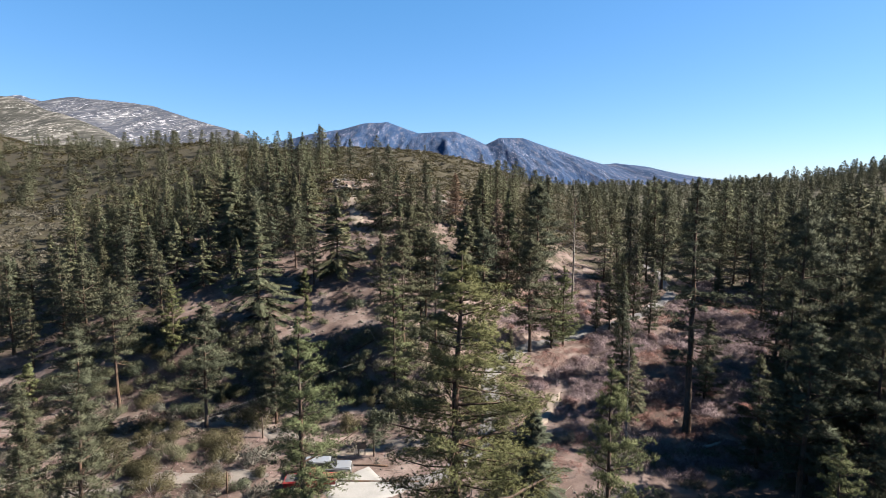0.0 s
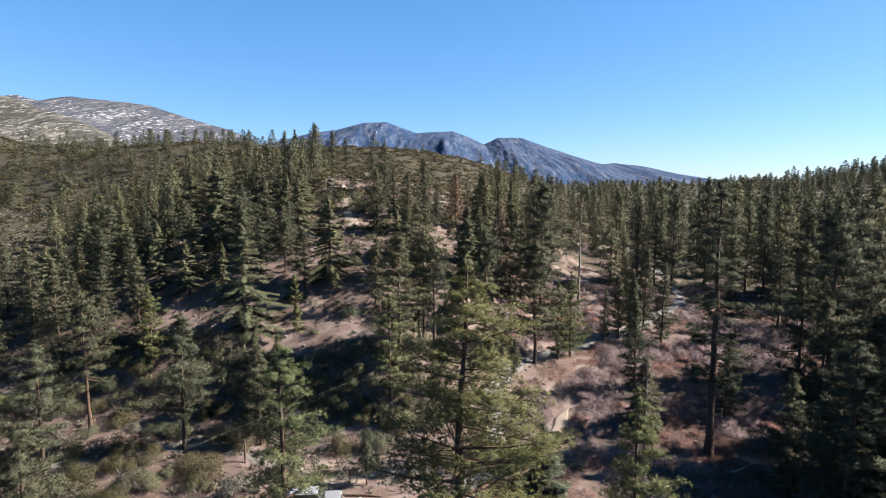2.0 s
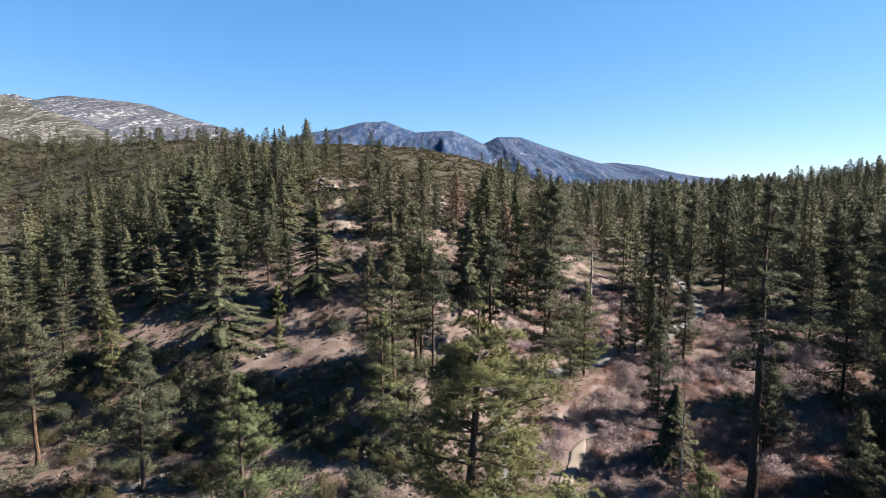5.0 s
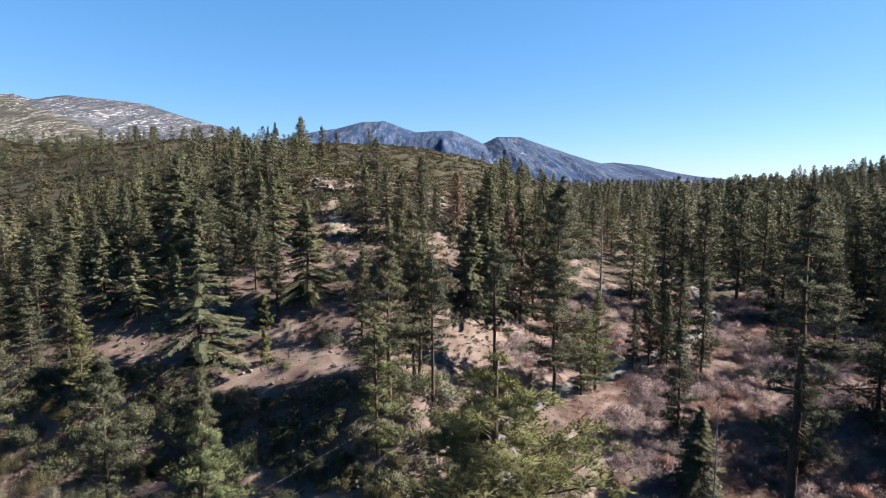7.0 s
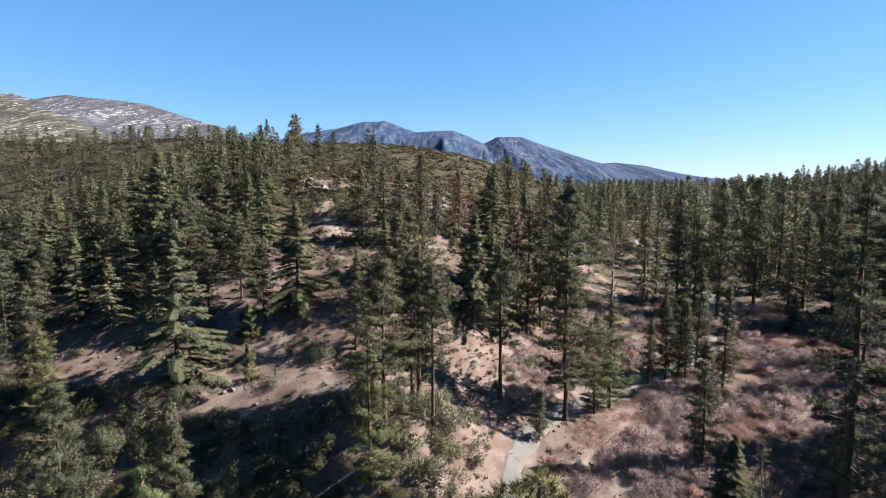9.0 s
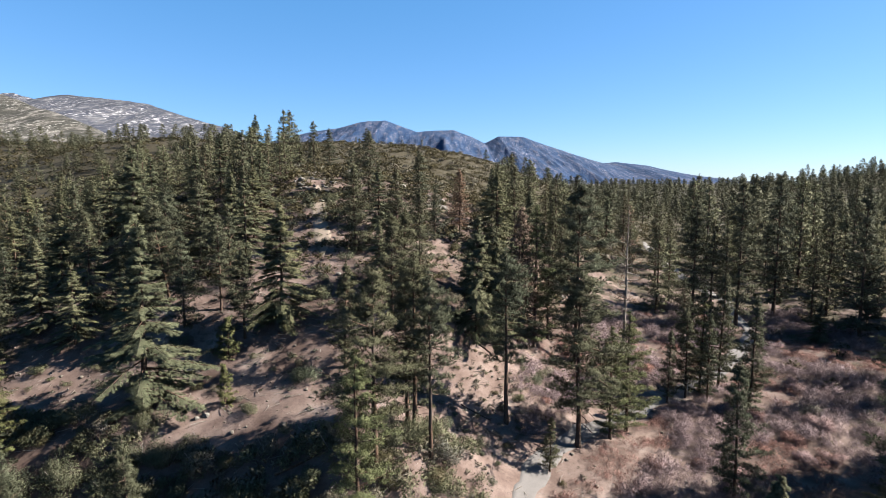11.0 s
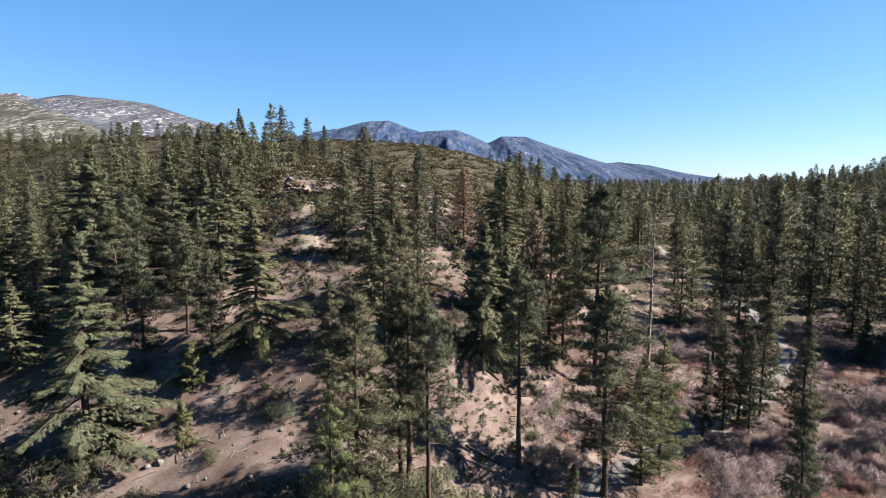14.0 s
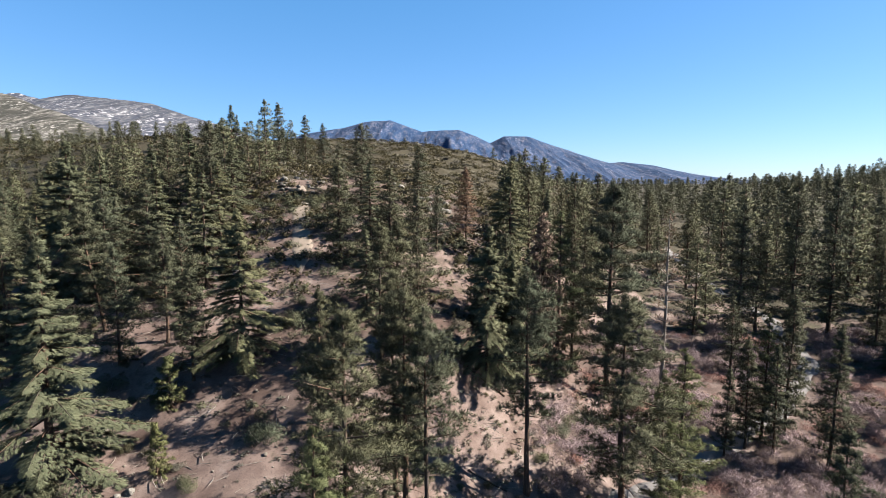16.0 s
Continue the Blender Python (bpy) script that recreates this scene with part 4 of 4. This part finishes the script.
# ---- road, trail and parking place ----
def strip(name, line, width, material, label, category, lift=0.13):
    """A ribbon laid on the land."""
    way = np.gradient(line, axis=0)
    way /= np.linalg.norm(way, axis=1, keepdims=True)
    side = np.column_stack([way[:, 1], -way[:, 0]])
    across = np.linspace(-1, 1, 9)
    ragged = 1 + 0.22 * np.sin(np.arange(len(line)) * 0.7) + 0.13 * np.sin(np.arange(len(line)) * 1.9)
    ends = np.minimum(np.arange(len(line)), np.arange(len(line))[::-1])
    ragged = ragged * np.clip((ends + 0.4) / 4, 0.1, 1)
    flat = line[:, None] + side[:, None] * (across[None, :, None] * 0.5 * width * ragged[:, None, None])
    z = land(flat[..., 0], flat[..., 1]) + lift - 0.35 * np.abs(across[None]) ** 8
    verts = np.concatenate([flat, z[..., None]], 2).reshape(-1, 3)
    i = (np.arange(len(line) - 1)[:, None] * 9 + np.arange(8)[None]).ravel()
    ob = new(name, mesh_from(name, verts, np.column_stack([i, i + 1, i + 10, i + 9]), material, True))
    return tagged(ob, label, category, kind="structure")


def gravel_material(name, dark, light):
    n = Nodes(name)
    where = n.place()
    broad, fine = n.noise(where, 0.5, 5.0), n.noise(where, 11.0, 5.0, 0.7)
    c = n.mix(n.ramp(fine, (0.3, 0.0), (0.7, 1.0)), dark, light)
    c = n.mix(n.ramp(broad, (0.45, 0.0), (0.75, 0.5)), c, tuple(0.75 * v for v in dark))
    n.bump(fine, 0.4, 0.05)
    return n.done(c, 0.9, 0.15)


ROAD = gravel_material("pale_road", (0.068, 0.064, 0.064), (0.108, 0.102, 0.102))
SANDY = gravel_material("sandy_trail", (0.104, 0.082, 0.067), (0.156, 0.131, 0.111))
strip("road", ROAD_STEPS, 2.5, ROAD, "pale worn dirt road through the valley", "road")
strip("trail", TRAIL_STEPS, 1.5, SANDY, "sandy footpath between the brush", "path", 0.13)
WASH = gravel_material("pale_wash", (0.071, 0.060, 0.053), (0.133, 0.119, 0.108))
strip("gravel_wash", along([(-62, 56), (-48, 60), (-38, 66), (-27, 70), (-19, 66), (-13, 62)]), 3.0, WASH, "pale gravelly wash between shrubs", "wash", 0.12)
strip("gravel_patch", along([(-46, 46), (-36, 52), (-26, 56), (-17, 56)]), 3.2, WASH, "pale gravelly patch between shrubs", "wash", 0.13)
strip("dirt_chute", along([(-21, 135), (-19.5, 128), (-18, 121), (-16, 113), (-15, 108)]), 2.6, SANDY, "pale bare dirt running down the hill", "dirt", 0.12)
strip("sandy_patch", along([(-12, 60.5), (-7, 63.5), (1, 63)]), 3.6, SANDY, "pale sandy ground beside the parking place", "sand", 0.11)
strip("parking_place", along([(-11.5, 53.5), (-2.5, 53.5)]), 9.0, gravel_material("pale_gravel", (0.135, 0.130, 0.125), (0.184, 0.178, 0.174)), "pale gravel parking place", "parking", 0.16)


# ---- boulders and logs ----
def boulder_mesh(seed, rough=0.35):
    rng = random.Random(seed)
    bm = bmesh.new()
    bmesh.ops.create_icosphere(bm, subdivisions=2, radius=1.0)
    cuts = [(Vector((rng.gauss(0, 1), rng.gauss(0, 1), rng.gauss(0, 1))).normalized(), rng.uniform(0.55, 0.9)) for _ in range(9)]
    for v in bm.verts:
        for normal, d in cuts:
            over = v.co.dot(normal) - d
            if over > 0:
                v.co -= normal * over * 0.9
        v.co *= 1 + rough * 0.25 * noise.noise(v.co * 2.1 + Vector((seed, 0, 0)))
    me = bpy.data.meshes.new("boulder")
    bm.to_mesh(me)
    bm.free()
    me.materials.append(GRANITE)
    return me


BOULDERS = [boulder_mesh(i) for i in range(6)]
stones = random.Random(3)


def boulder(x, y, size, flat=0.7, sink=0.25):
    ob = new("boulder", BOULDERS[stones.randrange(6)])
    ob.matrix_basis = pose(x, y, land_z(x, y) + size * (flat * 0.6 - sink), 0, 0, stones.uniform(0, 360)) @ Matrix.Diagonal((size * stones.uniform(0.8, 1.4), size, size * flat, 1))
    return tagged(ob, "weathered pale granite boulder on the slope", "boulder", "boulders on the slope")


for x0, x1, y0, y1, count, low, high in ((-26, -18, 130, 138, 26, 0.2, 0.6), (-8, 2, 126, 142, 16, 0.3, 0.9), (-24, -2, 140, 165, 16, 0.3, 0.9), (-22, 4, 96, 130, 12, 0.15, 0.4),
                                         (8, 24, 108, 140, 20, 0.3, 0.8), (-45, 8, 78, 94, 6, 0.12, 0.25), (-60, -14, 45, 76, 16, 0.15, 0.35)):
    for _ in range(count):
        boulder(stones.uniform(x0, x1), stones.uniform(y0, y1), stones.uniform(low, high))
# two boulders put in place of a whitish stump on the bench
boulder(-21.4, 84.4, 0.42)
boulder(-22.1, 84.0, 0.3)
for x, y, size in ((-21.5, 132.5, 0.8), (-23.5, 134, 0.6), (-19.8, 130.0, 0.7), (-20.8, 128.2, 0.5), (-18.6, 126.5, 0.5), (-24.5, 131.5, 0.5), (-22.6, 133.1, 0.55), (-20.4, 131.4, 0.6), (-25.2, 133.4, 0.45)):
    boulder(x, y, size, 0.4, 0.05)


def pebbles():
    rng = np.random.default_rng(9)
    box = np.array([(-1, -1, -0.6), (1, -1, -0.6), (1, 1, -0.6), (-1, 1, -0.6), (-0.6, -0.7, 0.6), (0.7, -0.5, 0.5), (0.5, 0.7, 0.6), (-0.7, 0.5, 0.4)], float)
    faces = np.array([(3, 2, 1, 0), (4, 5, 6, 7), (0, 1, 5, 4), (1, 2, 6, 5), (2, 3, 7, 6), (3, 0, 4, 7)])
    sources = [(box * (0.7 + 0.6 * rng.random((8, 3))), faces, None) for _ in range(6)]
    places = []
    for _ in range(4200):
        x, y = rng.uniform(-60, 30), rng.uniform(42, 140)
        s = 0.05 + 0.15 * rng.random() ** 4
        places.append((x, y, land_z(x, y) + 0.3 * s, s, rng.uniform(0.8, 1.3), rng.uniform(0, 6.28)))
    tagged(merged("loose_stones", sources, places, PEBBLE), "loose brownish stones scattered on the dirt", "stones", kind="stuff")


pebbles()


def twigs():
    rng = np.random.default_rng(19)
    stick = tube([(-0.5, 0, 0), (0.02, 0.06, 0.03), (0.5, 0, 0)], [0.02, 0.016, 0.008], 3)
    source = (np.array(stick[0]), np.array(stick[1]), None)
    places = []
    for _ in range(2600):
        x, y = rng.uniform(-55, 14), rng.uniform(44, 112)
        s = rng.uniform(0.5, 2.0)
        places.append((x, y, land_z(x, y) + 0.04, s, 1.0, rng.uniform(0, 6.28)))
    tagged(merged("fallen_twigs", [source], places, GREYBARK), "dead grey twigs lying on the dirt", "twigs", kind="stuff")


twigs()


def log_thing(x0, y0, x1, y1, radius, label, name="fallen_log", lift=0.6, limbs=3):
    """A trunk lying on the ground, with a few broken limbs."""
    rng = np.random.default_rng(int(abs(x0 * 13 + y0 * 7)))
    wood_shape = Shape()
    s = np.linspace(0, 1, 8)
    px, py = x0 + (x1 - x0) * s, y0 + (y1 - y0) * s
    z = np.array([land_z(a, b) for a, b in zip(px, py)])
    z = np.polyval(np.polyfit(s, z, 2), s) + radius * lift
    path = np.column_stack([px, py, z])
    ob = new(name)
    trunk = Shape()
    trunk.add(*tube(path, radius * (1 - 0.35 * s), 8))
    n = len(trunk.verts[0])
    trunk.faces += [tuple(range(7, -1, -1)), tuple(range(n - 8, n))]
    part("trunk", trunk.mesh("trunk", GREYBARK if "grey" in label else BARK, True), ob)
    for k in range(limbs):
        f = 0.3 + 0.6 * rng.random()
        p = np.array([np.interp(f, s, path[:, i]) for i in range(3)])
        d = unit(np.array([rng.normal(), rng.normal(), 0.6 + rng.random()])) * (0.5 + rng.random())
        limb = Shape()
        limb.add(*tube([p, p + d * 0.6, p + d], [radius * 0.3, radius * 0.2, 0.01], 5))
        part("limb", limb.mesh("limb", GREYBARK, True), ob)
    return tagged(ob, label, "log", "logs on the ground")


log_thing(2.4, 89.4, 5.4, 89.0, 0.10, "dark fallen log at the foot of the dirt bank", limbs=1)
log_thing(2.6, 97.6, 6.0, 97.0, 0.15, "dark fallen log under the firs", limbs=1)
log_thing(-13.5, 78.6, -9.0, 78.9, 0.16, "long brown log edging the dirt bench", limbs=0)
log_thing(-8.4, 71.6, -4.2, 71.4, 0.16, "long brown log edging the dirt bench", limbs=0)
log_thing(-27.0, 88.8, -24.6, 90.8, 0.13, "bleached grey fallen log with broken limbs")
log_thing(29.5, 61.5, 33.5, 64.0, 0.25, "bleached grey fallen log in the shade")
log_thing(27.5, 58.5, 30.2, 60.4, 0.2, "bleached grey fallen log in the shade")
log_thing(-12.0, 58.2, -5.5, 58.2, 0.17, "long brown log edging the parking place", limbs=0)
log_thing(-10.5, 54.8, -2.0, 55.0, 0.17, "long brown log edging the parking place", limbs=0)


# ---- post, sign, wires, car ----
def box_shape(bm, x0, x1, y0, y1, z0, z1):
    made = bmesh.ops.create_cube(bm, size=1.0)
    for v in made["verts"]:
        v.co = Vector((x0 + (v.co.x + 0.5) * (x1 - x0), y0 + (v.co.y + 0.5) * (y1 - y0), z0 + (v.co.z + 0.5) * (z1 - z0)))
    return made["verts"]


def bm_part(name, bm, material, parent, label="", bevel=0.0):
    if bevel:
        bmesh.ops.bevel(bm, geom=list(bm.edges), offset=bevel, segments=2, affect="EDGES")
    me = bpy.data.meshes.new(name)
    bm.to_mesh(me)
    bm.free()
    me.materials.append(material)
    return part(name, me, parent, label)


def plain_material(name, colour, rough, metal=0.0, coat=0.0):
    n = Nodes(name)
    dust = n.noise(n.place(), 3.0, 4.0)
    c = n.mix(n.ramp(dust, (0.4, 0.0), (0.8, 0.25)), colour, (0.3, 0.26, 0.22))
    n.bsdf.inputs["Metallic"].default_value = metal
    n.bsdf.inputs["Coat Weight"].default_value = coat
    return n.done(c, rough, 0.5)


def post(x, y, height):
    ob = new("wooden_post")
    shaft = Shape()
    shaft.add(*tube([(0, 0, -0.2), (0, 0, height * 0.5), (0.03, 0, height)], [0.1, 0.09, 0.08], 8))
    shaft.faces.append(tuple(range(16, 24)))
    part("shaft", shaft.mesh("shaft", BARK, True), ob)
    ob.matrix_basis = pose(x, y, land_z(x, y))
    return tagged(ob, "thin brown wooden post beside the trail", "post")


WIRE_ENDS = ((-27.0, 15.0, 16.5), (6.75, 88.1, 9.6))

def utility_pole(x, y, top):
    """A tall bare pole with a crossarm, to which the wire is tied."""
    ob = new("utility_pole")
    foot = land_z(x, y)
    shaft = Shape()
    shaft.add(*tube([(0, 0, -0.5), (0, 0, (top - foot) * 0.5), (0, 0, top - foot + 0.5)], [0.19, 0.16, 0.12], 10))
    shaft.faces.append(tuple(range(20, 30)))
    part("shaft", shaft.mesh("shaft", GREYBARK, True), ob)
    arm = Shape()
    arm.add(*tube([(-1.2, 0, top - foot - 0.05), (0, 0, top - foot - 0.05), (1.2, 0, top - foot - 0.05)], [0.06, 0.06, 0.06], 6))
    part("crossarm", arm.mesh("crossarm", GREYBARK), ob)
    ob.matrix_basis = pose(x, y, foot)
    return tagged(ob, "weathered grey wooden utility pole carrying the wire", "pole")


utility_pole(WIRE_ENDS[0][0], WIRE_ENDS[0][1], WIRE_ENDS[0][2])
post(-20.8, 65.0, 2.6)
post(-20.6, 53.0, 2.2)


def sign_board(x, y):
    """Trailhead board on two legs."""
    ob = new("trail_sign")
    dark = plain_material("dark_stained_wood", (0.07, 0.05, 0.04), 0.8)
    for side in (-0.35, 0.35):
        bm = bmesh.new()
        box_shape(bm, side - 0.05, side + 0.05, -0.05, 0.05, -0.2, 1.5)
        bm_part("leg", bm, dark, ob, bevel=0.008)
    bm = bmesh.new()
    box_shape(bm, -0.5, 0.5, -0.09, -0.052, 0.75, 1.45)
    bm_part("board", bm, dark, ob, bevel=0.008)
    ob.matrix_basis = pose(x, y, land_z(x, y), 0, 0, 10)
    return tagged(ob, "small dark wooden sign board on two legs", "sign")


sign_board(-8.6, 60.8)


def wire(offset):
    """A thin cable that sags between two far ends."""
    a, b = Vector(WIRE_ENDS[0]) + Vector((offset, 0, 0)), Vector(WIRE_ENDS[1]) + Vector((offset, 0, 0))
    path = [tuple(a.lerp(b, s) - Vector((0, 0, 4 * 0.5 * s * (1 - s)))) for s in np.linspace(0, 1, 40)]
    shape = Shape()
    shape.add(*tube(path, [0.0028] * 40, 5))
    ob = new("overhead_wire", shape.mesh("overhead_wire", plain_material("wire_metal", (0.13, 0.13, 0.13), 0.8, 0.0)))
    tagged(ob, "thin pale overhead wire crossing the bank", "wire", "overhead wires")


PAINTS = {}


def vehicle_materials():
    if not PAINTS:
        PAINTS.update(glass=plain_material("window_glass", (0.02, 0.025, 0.03), 0.05), tyre=plain_material("tyre_rubber", (0.02, 0.02, 0.02), 0.9),
                      rim=plain_material("wheel_metal", (0.4, 0.4, 0.4), 0.35, 0.9), lamp=plain_material("headlight_glass", (0.5, 0.5, 0.5), 0.1),
                      tail=plain_material("tail_light_plastic", (0.25, 0.01, 0.01), 0.3), black=plain_material("black_plastic", (0.02, 0.02, 0.02), 0.6))
    return PAINTS


def boxed(name, sizes, material, parent, bevel, label=""):
    bm = bmesh.new()
    box_shape(bm, *sizes)
    return bm_part(name, bm, material, parent, label, bevel)


def pane(name, corners, material, parent, thick=0.02, label=""):
    bm = bmesh.new()
    bm.faces.new([bm.verts.new(c) for c in corners])
    bmesh.ops.solidify(bm, geom=list(bm.faces), thickness=thick)
    return bm_part(name, bm, material, parent, label)


def vehicle(name, label, colour, x, y, turn, bed):
    """A parked pickup (with an open bed) or estate car: body, bonnet, cab with its panes, wheels, lamps and bumpers."""
    ob = new(name)
    kit = vehicle_materials()
    paint = plain_material(label.split()[0] + "_car_paint", colour, 0.3, 0.2, 1.0)
    back = -0.95 if bed else -2.35
    boxed("bonnet", (0.75, 2.5, -0.88, 0.88, 0.6, 1.06), paint, ob, 0.09)
    boxed("body", (-2.55, 0.85, -0.9, 0.9, 0.42, 1.02), paint, ob, 0.07)
    bm = bmesh.new()
    for v in box_shape(bm, back, 1.05, -0.82, 0.82, 0.98, 1.68):
        if v.co.z > 1.5:
            v.co.x = 0.35 if v.co.x > 0 else back + 0.25
            v.co.y *= 0.84
    cab = bm_part("cab", bm, paint, ob, "", 0.07)
    pane("windscreen", ((1.05, -0.70, 1.06), (1.05, 0.70, 1.06), (0.47, 0.60, 1.58), (0.47, -0.60, 1.58)), kit["glass"], cab, 0.03, "dark windscreen reflecting the sky")
    pane("rear_window", ((back - 0.01, 0.66, 1.1), (back - 0.01, -0.66, 1.1), (back + 0.2, -0.58, 1.56), (back + 0.2, 0.58, 1.56)), kit["glass"], cab, 0.03)
    for side in (-1, 1):
        pane("side_window", ((back + 0.25, side * 0.835, 1.07), (0.82, side * 0.835, 1.07), (0.38, side * 0.74, 1.57), (back + 0.38, side * 0.74, 1.57)), kit["glass"], cab)
        boxed("headlight", (2.45, 2.53, side * 0.7 - 0.16, side * 0.7 + 0.16, 0.78, 0.94), kit["lamp"], ob, 0.02)
        boxed("tail_light", (-2.58, -2.5, side * 0.78 - 0.08, side * 0.78 + 0.08, 0.7, 0.95), kit["tail"], ob, 0.02)
        boxed("mirror", (0.72, 0.86, side * 0.98 - 0.1, side * 0.98 + 0.1, 1.04, 1.2), kit["black"], ob, 0.03)
        for wx in (-1.6, 1.6):
            bm = bmesh.new()
            bmesh.ops.create_cone(bm, cap_ends=True, segments=20, radius1=0.36, radius2=0.36, depth=0.25, matrix=Matrix.Translation((wx, side * 0.8, 0.36)) @ Matrix.Rotation(radians(90), 4, "X"))
            wheel = bm_part("wheel", bm, kit["tyre"], ob, "", 0.03)
            bm = bmesh.new()
            bmesh.ops.create_cone(bm, cap_ends=True, segments=16, radius1=0.21, radius2=0.19, depth=0.06, matrix=Matrix.Translation((wx, side * 0.93, 0.36)) @ Matrix.Rotation(radians(90), 4, "X"))
            bm_part("rim", bm, kit["rim"], wheel)
    if bed:
        boxed("bed_liner", (-2.42, -1.08, -0.74, 0.74, 1.0, 1.03), kit["black"], ob, 0.01)
    boxed("front_bumper", (2.46, 2.6, -0.86, 0.86, 0.42, 0.62), kit["black"], ob, 0.03)
    boxed("rear_bumper", (-2.64, -2.5, -0.86, 0.86, 0.42, 0.62), kit["black"], ob, 0.03)
    ob.matrix_basis = pose(x, y, land_z(x, y) + 0.09, 0, 0, turn)
    return tagged(ob, label, "car", "parked cars")


vehicle("pickup_truck", "red pickup truck parked on pale gravel", (0.22, 0.012, 0.012), -12.6, 53.6, 4, True)
vehicle("estate_car", "silver grey estate car parked on pale gravel", (0.16, 0.17, 0.19), -11.6, 56.2, 4, False)
wire(0.0)
